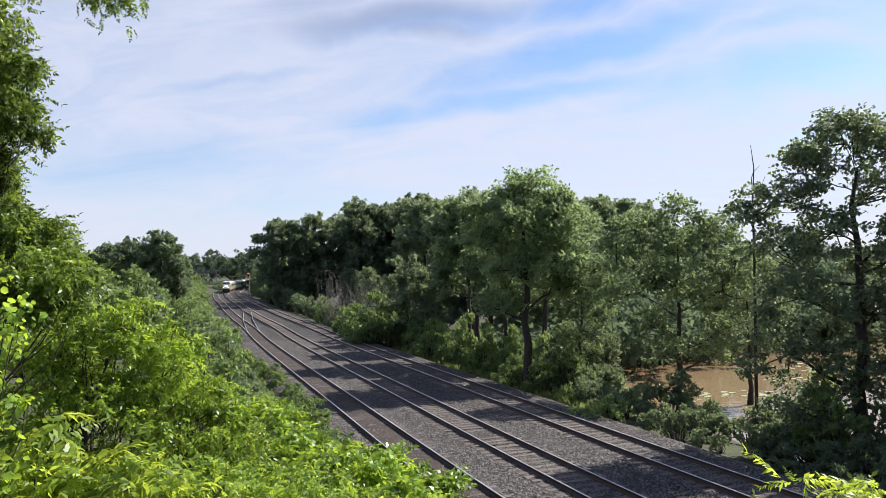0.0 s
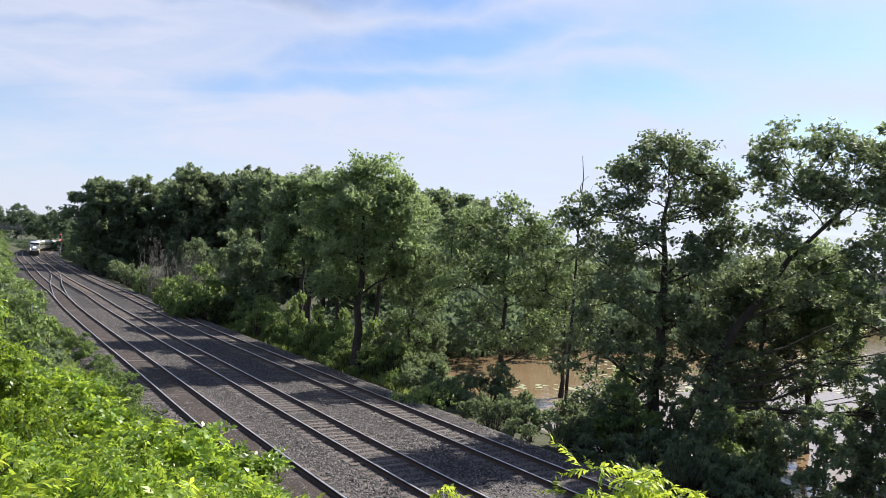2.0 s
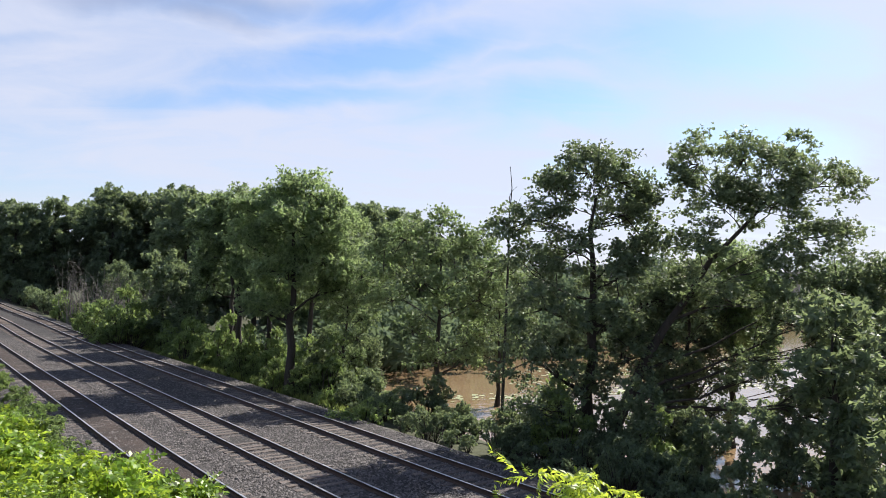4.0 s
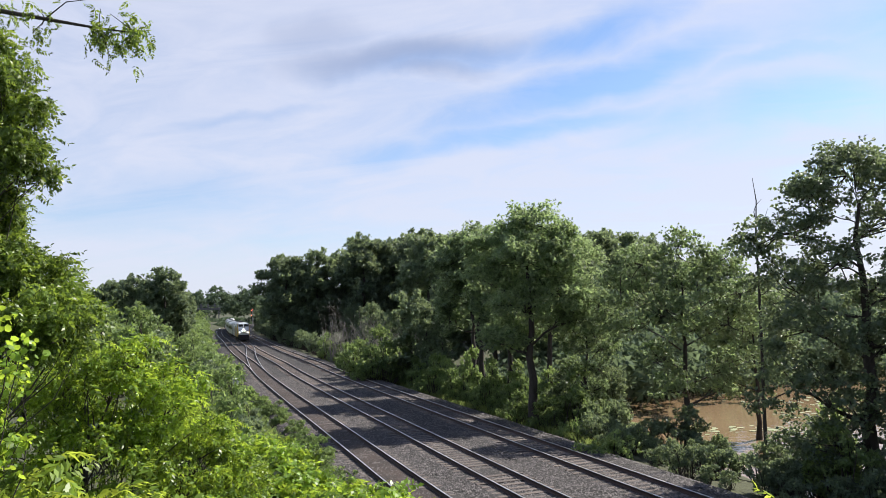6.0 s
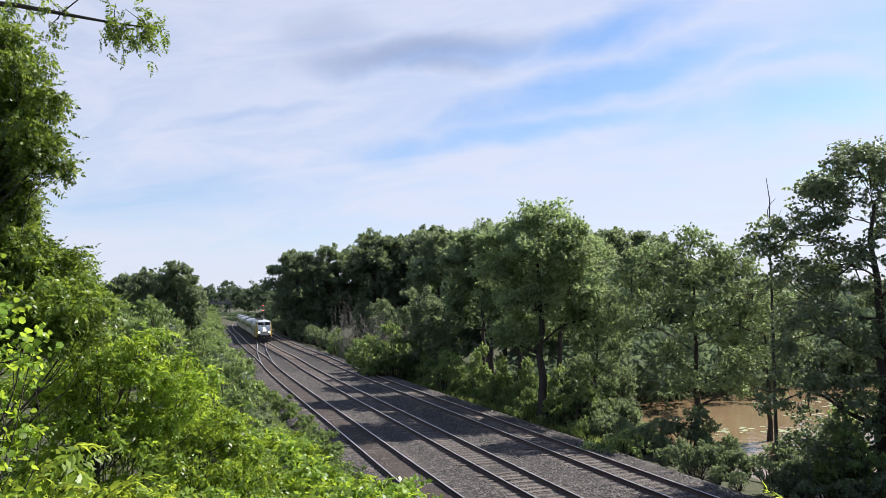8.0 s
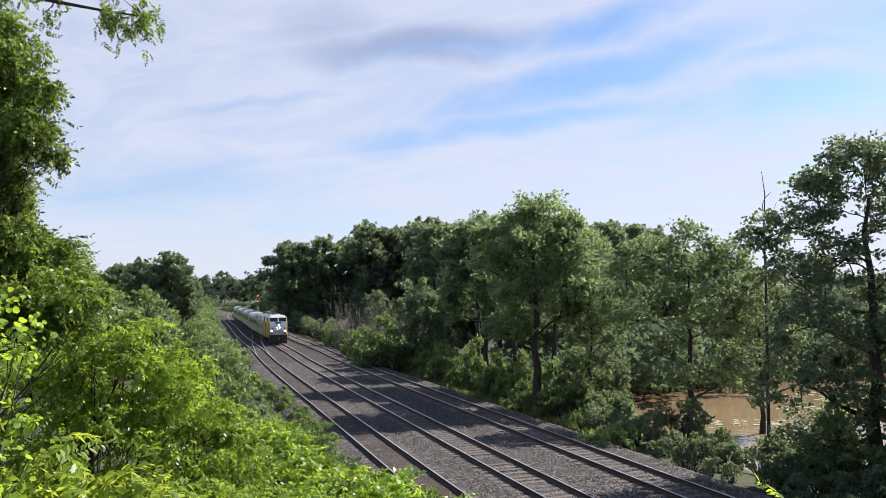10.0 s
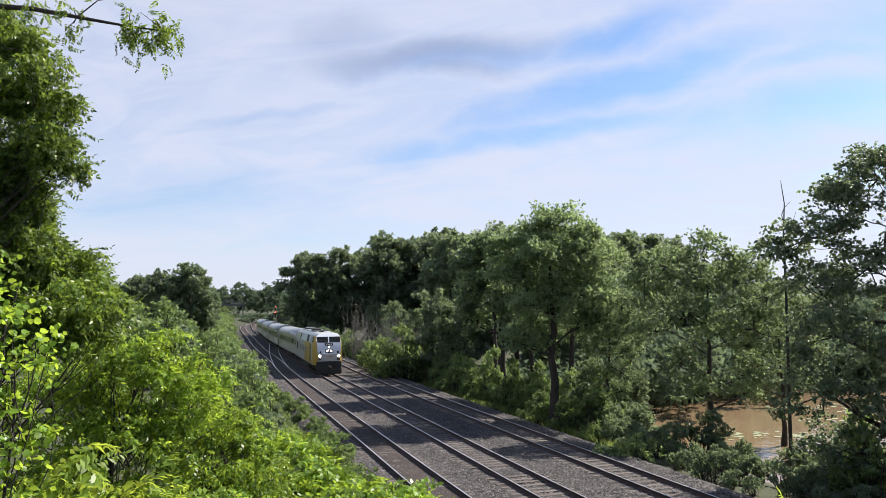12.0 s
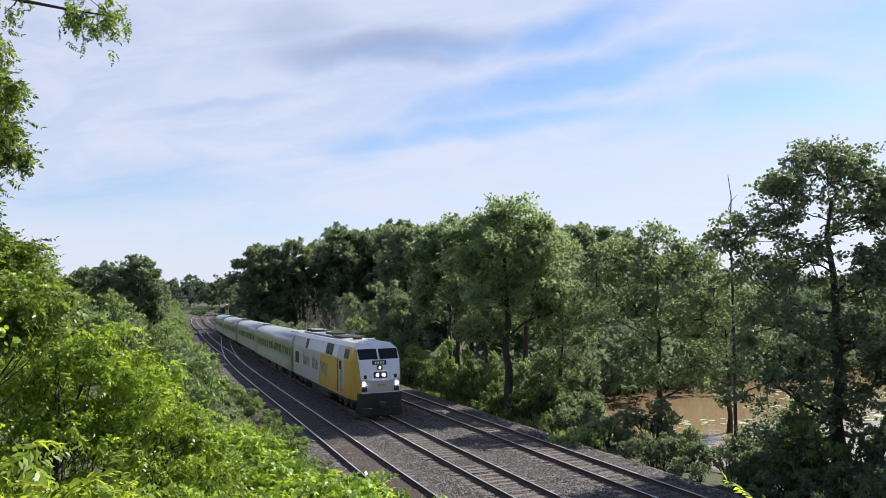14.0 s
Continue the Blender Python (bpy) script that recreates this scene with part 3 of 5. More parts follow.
def make_tree(name, label, lobes, height, trunk_r, size, seed, leaf, clump=0.55, density=9.0, per=16, lean=(0, 0), fork=0.35, bark=None, template=None, droop=0.3, category="tree", low=0.5, trunk=True, tufts=0):
    """A tree at the origin: a tapered bent trunk, limbs to each lobe of the crown, twigs to its clumps, and leaves."""
    rng = np.random.default_rng(seed)
    t = thing(name, label, category)
    tb = Tubes(7)
    top = np.array([lean[0], lean[1], height * 0.82])
    u = np.linspace(0, 1, 9)[:, None]
    axis = top * u + np.array([lean[0], lean[1], 0]) * (u * u - u) * 0.5 + rng.normal(0, 0.006 * height, (9, 3)) * (u > 0) * np.array([1, 1, 0.2])
    axis[0, 2] = -0.5
    if trunk:
        tb.add(axis, trunk_r * (1.25 - 1.05 * u[:, 0]) * np.where(u[:, 0] < 0.05, 1.35, 1))
    every = []
    for lb in list(lobes):          # smaller tufts break up the outline of each lobe
        for _ in range(tufts):
            d = rng.normal(0, 1, 3) * np.array([1, 1, 0.8])
            d /= np.linalg.norm(d)
            q = np.array(lb[:3]) + d * np.array(lb[3:]) * rng.uniform(0.85, 1.15)
            k = rng.uniform(0.3, 0.5)
            if q[2] > 0.8:
                pts, _ = lobe_points((*q, lb[3] * k, lb[4] * k, lb[5] * k * 1.1), max(3, int((lb[3] * lb[4] * lb[5]) ** (2 / 3) * density * k * k * 0.9)), per, clump * 0.8, rng, low)
                every.append(pts)
                if trunk:
                    tb.limb(lb[:3], q, 0.035, 0.012, rng, 0.25, 4)
    for lb in lobes:
        c = np.array(lb[:3])
        vol = (lb[3] * lb[4] * lb[5]) ** (2 / 3)
        n = max(5, int(vol * density))
        pts, cl = lobe_points(lb, n, per, clump, rng, low)
        every.append(pts)
        if trunk:
            fine = np.linspace(fork, 0.95, 40)
            line = np.stack([np.interp(fine, u[:, 0], axis[:, k]) for k in range(3)], -1)
            away = np.linalg.norm(line[:, :2] - c[:2], axis=1)
            cost = np.linalg.norm(line - c, axis=1) + 3.0 * np.maximum(line[:, 2] - c[2] + 0.45 * away, 0)
            h = fine[np.argmin(cost)]
            start = line[np.argmin(cost)]
            r0 = trunk_r * (1.1 - 0.95 * h) * (0.5 if np.linalg.norm(c - start) < 4.5 else 0.3)
            path = tb.limb(start, c, r0, r0 * 0.35, rng, 0.25, 7)
            for q in cl[:: max(1, len(cl) // 9)]:
                s = path[rng.integers(3, 7)]
                tb.limb(s, q, r0 * 0.3, 0.012, rng, 0.25, 4)
        else:
            for q in cl[:: max(1, len(cl) // 6)]:
                tb.limb((c[0] * 0.3, c[1] * 0.3, -0.2), q, trunk_r, trunk_r * 0.3, rng, 0.3, 5)
    link("trunk" if trunk else "stem", tb.mesh("trunk"), bark or BARK, t)
    tp = template or template_spray(rng, 5)
    link("crown" if trunk else "leaves", leaf_mesh("crown", np.concatenate(every), size, rng, tp, droop), leaf, t)
    return t


def put(t, x, y, z=None, rz=0.0, scale=1.0):
    z = float(ground_z(x, y)) - 0.05 if z is None else z
    t.matrix_basis = pose(x, y, z, 0, 0, rz) @ Matrix.Diagonal((scale, scale, scale, 1))
    return t


def again(t, x, y, rz, scale, z=None, tall=1.0):
    z = float(ground_z(x, y)) - 0.05 if z is None else z
    keep = tuple(t.scale)
    t.scale = (1, 1, 1)
    c = copy_thing(t, pose(x, y, z, 0, 0, rz) @ Matrix.Diagonal((scale, scale, scale * tall, 1)))
    t.scale = keep
    return c


# ---- trees beside the far track ----
big = make_tree("tall_tree", "tall leafy green tree on the embankment beside the track", [
    (0.6, 0, 12.6, 2, 2, 1.87), (-1.6, 0.4, 11.3, 2, 2, 1.76), (2.6, 0.2, 10.9, 1.8, 2, 1.76), (0, -0.6, 10.2, 2.6, 2.4, 1.98), (-2.6, 0, 9, 1.8, 2, 1.65),
    (1.8, -0.5, 8.2, 2.3, 2.2, 1.87), (-0.8, -0.8, 7.4, 2.2, 2, 1.76), (3.1, 0.3, 6.5, 1.3, 1.6, 1.65), (-1.9, 0, 5.4, 1.4, 1.5, 1.54)],
    14.2, 0.26, 0.27, 11, LEAF_TREE, 0.66, 17, 19, tufts=3)
put(big, 5.4, 47.7, -0.9, scale=1.03)
mid = make_tree("twin_tree", "leafy tree with climbing growth beside the track", [
    (-0.6, 0, 12.2, 1.9, 2, 1.87), (1.6, 0, 11.8, 1.8, 2, 1.76), (-2.2, 0, 10.6, 1.8, 1.8, 1.76), (0.2, -0.5, 10, 2.2, 2, 1.87), (2.2, 0, 9.4, 1.6, 1.8, 1.65), (-1.6, 0, 8.3, 1.7, 1.8, 1.76),
    (0.7, -0.6, 7.2, 1.6, 1.6, 1.65), (-2.4, 0.2, 6.2, 1.2, 1.4, 1.54)],
    13.6, 0.22, 0.27, 12, LEAF_TREE, 0.66, 16, 19, tufts=3)
put(mid, 2.7, 60.5, -0.7, scale=1.05)
again(mid, 2.4, 70.0, 140, 1.04, -0.5)
# Added hidden behind the tall tree, to fill the shadow across the tracks.
again(mid, 7.6, 55.0, 250, 1.0, -1.0)
again(mid, 4.9, 59.0, 60, 0.95, -0.9)
again(big, 5.0, 79.0, 75, 1.0, -0.7)
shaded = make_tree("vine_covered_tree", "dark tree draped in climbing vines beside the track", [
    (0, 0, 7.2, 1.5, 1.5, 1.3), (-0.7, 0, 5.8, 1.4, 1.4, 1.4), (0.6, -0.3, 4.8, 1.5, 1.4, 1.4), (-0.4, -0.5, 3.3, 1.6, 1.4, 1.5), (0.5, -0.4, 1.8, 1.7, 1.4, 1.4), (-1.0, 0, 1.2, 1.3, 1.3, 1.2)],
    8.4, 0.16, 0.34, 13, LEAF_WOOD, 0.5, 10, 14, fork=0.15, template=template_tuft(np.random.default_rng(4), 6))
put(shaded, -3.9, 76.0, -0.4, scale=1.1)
again(shaded, -2.2, 74.0, 80, 0.95, -0.4)
open_tree = make_tree("open_crowned_tree", "slender forked tree with an airy pale green crown", [
    (-0.2, 0, 11.2, 1.5, 1.5, 1.3), (-2.2, 0, 10.5, 1.4, 1.5, 1.3), (2, 0, 10.6, 1.4, 1.5, 1.3), (-3.4, 0.2, 9, 1.3, 1.4, 1.43), (0.8, -0.3, 9.3, 1.6, 1.5, 1.43), (3.3, 0, 8.7, 1.3, 1.4, 1.56), (-1.3, -0.3, 8.2, 1.4, 1.4, 1.43),
    (2.4, -0.2, 7, 1.3, 1.3, 1.3), (-2.9, 0, 6.9, 1.2, 1.3, 1.3), (0.4, -0.5, 6.8, 1.2, 1.2, 1.17), (-1.8, -0.2, 5.2, 1.1, 1.1, 1.17), (2.6, 0, 4.9, 1.2, 1.1, 1.17), (1.6, -0.4, 3.4, 0.9, 0.9, 0.91), (-0.9, -0.4, 3.6, 0.8, 0.8, 1.04)],
    11.8, 0.17, 0.24, 14, LEAF_TREE, 0.62, 14, 18, fork=0.2, tufts=3)
put(open_tree, 13.5, 41.9, -1.7, scale=1.02)
again(open_tree, 8.9, 47.5, 110, 0.78, -1.4)
again(open_tree, 19.5, 47.0, 200, 0.8, -1.9)
large = make_tree("spreading_tree", "large dark spreading tree on the pond bank", [
    (-0.3, 0, 13.3, 1.7, 1.8, 1.56), (1.6, 0.2, 13, 1.3, 1.6, 1.43), (-2, 0, 12.2, 1.3, 1.6, 1.3), (-3.3, 0, 10.9, 1.5, 1.6, 1.17), (1.5, -0.2, 11.4, 1.5, 1.7, 1.3), (3, 0, 12, 1.2, 1.5, 1.3),
    (-3, 0.2, 8.9, 1.5, 1.6, 1.17), (2.9, 0, 9.6, 1.6, 1.7, 1.43), (-1.2, -0.5, 9.6, 1.2, 1.3, 1.04), (1, -0.5, 8.3, 1.7, 1.8, 1.43), (-2.5, -0.3, 6.9, 1.7, 1.6, 1.43), (3.4, 0.2, 7.3, 1.5, 1.6, 1.43), (0.2, -0.8, 6.2, 1.9, 1.7, 1.43),
    (-3, -0.2, 4.6, 1.5, 1.5, 1.56), (1.9, -0.6, 4.7, 1.6, 1.5, 1.43), (-1, -0.8, 3.4, 1.5, 1.4, 1.56), (3.2, 0, 3.2, 1.3, 1.3, 1.3), (-2.6, -0.5, 2.2, 1.2, 1.2, 1.3)],
    14.8, 0.28, 0.23, 15, LEAF_WOOD, 0.6, 15, 19, fork=0.2, tufts=3)
put(large, 17.4, 30.6, -1.5, scale=1.01)
leaning = make_tree("leaning_tree", "dark leaning tree with a bent trunk over the water", [
    (6.3, 0, 14.2, 1.4, 1.6, 1.5), (4.2, 0, 13.9, 1.1, 1.4, 1.75), (8, 0, 13.9, 1.5, 1.7, 1.5), (9.8, 0.4, 13, 1.6, 1.7, 1.5), (5.2, 0, 12, 1.6, 1.6, 1.38), (7.4, -0.4, 11.9, 1.8, 1.8, 1.5), (9.6, 0, 10.6, 1.8, 1.8, 1.5),
    (4.2, 0, 10, 1.5, 1.5, 1.25), (7.8, -0.6, 9.2, 1.8, 1.7, 1.38), (10.8, 0.3, 8.2, 1.7, 1.7, 1.5), (5.4, -0.6, 7.6, 1.5, 1.5, 1.12), (8.6, -0.5, 6.4, 1.8, 1.6, 1.5), (11, 0, 5.2, 1.7, 1.6, 1.62), (6.8, -0.6, 4.2, 1.4, 1.4, 1.25), (9.4, -0.6, 3, 1.8, 1.5, 1.5), (11.6, 0, 2.2, 1.6, 1.5, 1.5)],
    15.2, 0.27, 0.23, 16, LEAF_WOOD, 0.6, 15, 19, lean=(7.6, 0.2), fork=0.2, tufts=3)
put(leaning, 17.9, 30.2, -1.5, rz=-22)
again(large, 28.5, 23.0, 100, 0.85)
again(large, 23.5, 31.5, 200, 0.82)
again(mid, 27.5, 33.0, 90, 0.8, -1.9)
again(shaded, 26.0, 27.0, 130, 0.7)
again(shaded, 21.0, 20.0, 60, 1.05)
again(shaded, 18.2, 14.0, 200, 0.95)
again(big, 33.0, 12.0, 250, 0.8)
again(open_tree, 31.0, 29.0, 30, 0.8, -1.9)
for x, y, s in ((20.0, 26.5, 0.45), (27.0, 36.5, 0.5), (16.5, 25.0, 0.55)):
    again(shaded, x, y, x * 40, s)


for x, y, s in ((19.2, 29.0, 0.45), (24.6, 26.0, 0.6), (18.6, 24.0, 0.4), (22.6, 21.0, 0.6), (16.2, 30.8, 0.36), (29.5, 27.0, 0.95), (17.0, 19.5, 0.5), (9.8, 48.6, 0.5), (10.9, 49.4, 0.62), (8.4, 50.4, 0.6), (17.8, 35.0, 0.45)):
    again(shaded, x, y, x * 67 + y * 31, s)


def dead_pole():
    t = thing("dead_tree", "thin bare dead pole of a tree with a few twigs", "tree", 14.8, 35.0, -1.6)
    rng = np.random.default_rng(21)
    tb = Tubes(7)
    tb.add([(0, 0, -0.3), (0.05, 0, 3), (0.12, 0, 6), (0.2, 0.05, 9), (0.18, 0, 11.5), (0.3, 0, 13.2), (0.18, 0, 14.3)], [0.1, 0.085, 0.075, 0.06, 0.04, 0.025, 0.012])
    link("trunk", tb.mesh("trunk"), BARK, t)
    for z, dx, dz in ((11.4, 0.7, 1.4), (12.4, 0.45, 0.9), (10.2, -0.5, 0.9), (8.6, 0.5, 0.5)):
        tw = Tubes(5)
        tw.limb((0.18, 0, z), (0.18 + dx, 0.1, z + dz), 0.025, 0.008, rng, 0.3, 5)
        link("twig", tw.mesh("twig"), BARK, t)


dead_pole()

# ---- the wood along the curve ----
wood_a = make_tree("woodland_tree", "broad dark green woodland tree beside the curve", [
    (0, 0, 15.4, 3.2, 3.2, 2.4), (-3, 0.4, 13.4, 2.8, 2.8, 2.3), (3, 0, 13.2, 2.9, 2.8, 2.4), (0.4, -2.4, 12.4, 3, 2.6, 2.4), (-3.8, -1, 10.2, 2.5, 2.6, 2.2), (3.8, -1, 9.8, 2.6, 2.6, 2.2), (0, -2.8, 9, 3, 2.4, 2.3), (-2.2, -2.6, 6.4, 2.4, 2.2, 2), (2.6, -2.4, 6, 2.4, 2.2, 2), (0, -2.2, 3.4, 2.6, 2.2, 1.9), (0.5, 2.8, 12, 3, 2.6, 2.4), (0, 2.8, 7.5, 3.2, 2.5, 2.6)],
    17.8, 0.34, 0.72, 31, LEAF_WOOD, 0.95, 3.4, 14, tufts=2, template=template_tuft(np.random.default_rng(4), 6))
put(wood_a, -38.0, 172.0, scale=1.22)
wood_b = make_tree("woodland_tree", "tall narrow-domed dark green woodland tree", [
    (0, 0, 16.2, 2.6, 2.6, 2.2), (-2, 0, 13.8, 2.6, 2.6, 2.2), (2.2, -0.5, 13.2, 2.6, 2.6, 2.2), (-0.3, -2.2, 11.2, 2.7, 2.3, 2.2), (-2.8, -0.6, 9.2, 2.2, 2.3, 2), (2.8, -0.8, 8.6, 2.3, 2.3, 2), (0, -2.4, 7, 2.6, 2.2, 2), (-1.6, -2.2, 4.2, 2.2, 2, 1.8), (1.7, -2, 3.6, 2.2, 2, 1.8), (0, 2.5, 11, 2.8, 2.4, 2.8), (0, 2.4, 6.2, 2.8, 2.2, 2.5)],
    18.6, 0.32, 0.70, 32, LEAF_WOOD, 0.9, 3.5, 14, tufts=2, template=template_tuft(np.random.default_rng(4), 6))
put(wood_b, -31.0, 174.0, scale=1.28)
for x, y, k, s in ((-25.0, 180, 0, 1.2), (-19.5, 171, 1, 1.22), (-13.0, 176, 0, 1.27), (-6.0, 168, 1, 1.24), (1.0, 164, 0, 1.2), (8.0, 158, 1, 1.12), (14.0, 148, 0, 1.08), (-22.0, 194, 1, 1.36), (-9.0, 188, 0, 1.36), (-3.0, 120, 1, 1.04), (10.0, 96, 1, 0.95), (4.0, 106, 0, 0.98),
                   (-36.0, 186, 0, 0.95), (-42.0, 196, 0, 0.98), (-46.0, 216, 1, 0.9), (-50.0, 232, 0, 0.95), (-55.0, 248, 0, 0.85), (-60.0, 268, 1, 0.9), (-64.0, 288, 0, 0.85), (-68.0, 306, 1, 0.85), (-72.0, 326, 0, 0.85), (-76.0, 350, 1, 0.85),
                   (7.5, 78, 1, 0.72), (17.0, 101, 0, 0.8), (13.0, 92, 1, 0.8), (12, 110, 0, 0.95), (20, 118, 0, 1.0), (27, 108, 1, 0.8), (34, 146, 0, 1.1), (28, 134, 1, 1.0), (42, 152, 1, 1.02), (50, 140, 0, 0.85), (38, 120, 1, 0.75), (21, 92, 1, 0.6), (28, 96, 0, 0.52), (15.5, 78, 0, 0.5)):
    again((wood_a, wood_b)[k], x, y, (x * 37 + y * 11) % 360, s * 1.13)
rng = np.random.default_rng(70)
for y in np.arange(98, 285, 4.2):
    x0, y0, _, _, _ = on_line(arc_of(y), (10.0 if y > 162 else 21.0) + rng.uniform(0, 3.5))
    again(shaded, x0, y0, rng.uniform(0, 360), rng.uniform(0.75, 1.25), None, rng.uniform(0.9, 1.2))
for y in np.arange(8, 60, 6.5):
    x0, y0, _, _, _ = on_line(arc_of(y), 13.6 + rng.uniform(0, 3.0))
    if math.degrees(math.atan2(x0, y0)) < 25 and y0 > 30:
        continue
    again(shaded, x0, y0, rng.uniform(0, 360), rng.uniform(0.35, 0.6), None, rng.uniform(0.9, 1.2))
# ---- trees on the near side of the line ----
for x, y, k, s in ((-47.0, 121, 0, 0.78), (-46.2, 126, 1, 0.56), (-52.6, 123, 1, 0.69), (-58.6, 128, 0, 0.69), (-64, 132, 1, 0.58), (-70, 140, 0, 0.6), (-80, 150, 1, 0.6)):
    again((wood_a, wood_b)[k], x, y, (x * 53 + y * 7) % 360, s)

# ---- shrubs ----
shrub_a = make_tree("shrub", "bright green leafy shrub beside the ballast", [(0, 0, 1.0, 1.1, 1.1, 1.0), (0.6, -0.2, 1.9, 0.7, 0.7, 0.8), (-0.6, 0.1, 1.5, 0.8, 0.8, 0.8), (0.1, 0.1, 2.7, 0.45, 0.45, 0.7), (-0.8, -0.3, 0.6, 0.8, 0.8, 0.6)],
                    3.0, 0.03, 0.25, 41, LEAF_BUSH, 0.36, 16, 12, template=template_tuft(np.random.default_rng(4), 6), category="shrub", trunk=False)
put(shrub_a, -8.8, 77.5)
shrub_b = make_tree("shrub", "low tangled green shrub at the edge of the ballast", [(0, 0, 0.5, 1.2, 1.1, 0.6), (0.9, 0.2, 0.7, 0.8, 0.8, 0.6), (-0.8, -0.1, 0.6, 0.9, 0.8, 0.6), (0.2, -0.3, 1.1, 0.6, 0.6, 0.5)],
                    1.6, 0.02, 0.21, 42, LEAF_BUSH, 0.32, 17, 12, template=template_tuft(np.random.default_rng(4), 6), category="shrub", trunk=False)
put(shrub_b, 7.4, 36.0)
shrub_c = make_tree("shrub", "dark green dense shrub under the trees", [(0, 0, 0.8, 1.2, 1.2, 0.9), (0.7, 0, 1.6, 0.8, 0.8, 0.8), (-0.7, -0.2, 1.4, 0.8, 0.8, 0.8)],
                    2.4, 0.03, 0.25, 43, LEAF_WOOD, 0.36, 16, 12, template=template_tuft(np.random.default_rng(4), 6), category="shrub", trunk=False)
put(shrub_c, 9.5, 45.0)
rng = np.random.default_rng(77)
for y in np.arange(16, 118, 1.15):          # edge of the far ballast
    s = 8.4 + rng.uniform(0, 1.6)
    x0, y0, _, _, _ = on_line(arc_of(y), s)
    again(shrub_c if y < 40 else (shrub_b, shrub_b, shrub_a)[rng.integers(3)] if rng.uniform() < 0.5 else shrub_a, x0, y0, rng.uniform(0, 360), rng.uniform(0.35, 0.7) if y < 62 else rng.uniform(0.6, 1.25), None, rng.uniform(0.8, 1.25))
for y in np.arange(20, 110, 1.7):           # under the trees
    s = 10.5 + rng.uniform(0, 4.0)
    x0, y0, _, _, _ = on_line(arc_of(y), s)
    thin = 0.45 if 13 < math.degrees(math.atan2(x0, y0)) < 25 else 1.0
    again((shrub_c, shrub_c, shrub_a)[rng.integers(3)], x0, y0, rng.uniform(0, 360), thin * rng.uniform(0.7, 1.3), None, rng.uniform(0.9, 1.5))
for y in np.arange(43, 76, 1.1):            # sunlit growth round the trunks
    x0, y0, _, _, _ = on_line(arc_of(y), 9.3 + rng.uniform(0, 2.2))
    again(shrub_a, x0, y0, rng.uniform(0, 360), rng.uniform(0.5, 1.0), None, rng.uniform(0.9, 1.6))
for x, y, s in ((-8.0, 75, 1.3), (-9.8, 80, 1.5), (-10.8, 84, 1.2), (-7.2, 79, 1.9), (-12.5, 90, 1.2), (-6.4, 75.5, 1.5)):
    again(shrub_a, x, y, x * 91, s)
for x, y, s in ((14.2, 34.6, 0.7), (15.3, 34.2, 0.8), (15.9, 32.6, 0.9), (13.4, 37.6, 0.55), (14.6, 31.6, 0.8), (16.6, 28.2, 1.0), (18.4, 25.4, 0.7), (17.4, 22.8, 0.7), (15.8, 24.6, 0.7), (12.0, 33.4, 0.6), (13.2, 29.6, 0.7), (14.6, 27.0, 0.7), (10.2, 45.2, 0.9), (9.2, 46.8, 1.1), (11.2, 44.0, 0.7)):
    again(shrub_c, x, y, x * 71 + y * 13, s, None, 1.1)
again(shrub_c, 12.3, 40.6, 10, 1.15)
again(shrub_c, 13.2, 40.0, 90, 0.8)
again(shrub_b, 10.2, 42.0, 30, 0.8)
again(shrub_b, 9.4, 43.6, 200, 0.8)
again(shrub_b, 11.2, 40.8, 120, 0.7)
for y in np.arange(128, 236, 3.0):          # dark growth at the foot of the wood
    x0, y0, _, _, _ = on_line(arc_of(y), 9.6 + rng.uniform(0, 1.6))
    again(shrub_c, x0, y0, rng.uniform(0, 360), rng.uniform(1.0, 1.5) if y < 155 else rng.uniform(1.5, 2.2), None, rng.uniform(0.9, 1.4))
SCRUB = []
for y in np.arange(25, 62, 0.62):           # low growth reaching the sleepers' ends
    x0, y0, _, _, _ = on_line(arc_of(y), -5.75 - rng.uniform(0, 1.1))
    again((shrub_b, shrub_a, shrub_b)[rng.integers(3)], x0, y0, rng.uniform(0, 360), rng.uniform(0.3, 0.55) * (1.25 if y < 44 else 1.0), None, rng.uniform(0.7, 1.1))
for y in np.arange(32, 84, 1.9):            # weeds at the foot of the near ballast
    x0, y0, _, _, _ = on_line(arc_of(y), -7.1 - rng.uniform(0, 0.8))
    again(shrub_b, x0, y0, rng.uniform(0, 360), rng.uniform(0.28, 0.5), None, rng.uniform(0.8, 1.3))
for y in np.arange(30, 300, 1.2):           # camera side of the line
    s = -8.1 - abs(rng.normal(0, 2.6)) - 0.006 * y
    x0, y0, _, _, _ = on_line(arc_of(y), s)
    size = rng.uniform(0.45, 0.8) if s > -9.5 else rng.uniform(0.7, 1.25)
    if abs(x0 + 19.5) < 1.6 and 62 < y0 < 69:
        continue
    if y < 78:
        again((shrub_a, shrub_b, shrub_a, shrub_c)[rng.integers(4)], x0, y0, rng.uniform(0, 360), size, None, rng.uniform(0.8, 1.2))
    else:
        SCRUB.append((float(x0), float(y0), float(ground_z(x0, y0)) + 2.2 * size))
for y in np.arange(60, 330, 2.4):           # taller growth behind
    x0, y0, _, _, _ = on_line(arc_of(y), -14.5 - rng.uniform(0, 6))
    size = rng.uniform(1.4, 2.4)
    if y < 84:
        again((shrub_a, shrub_c)[rng.integers(2)], x0, y0, rng.uniform(0, 360), size, None, 1.1)
    else:
        SCRUB.append((float(x0), float(y0), float(ground_z(x0, y0)) + 2.7 * size))


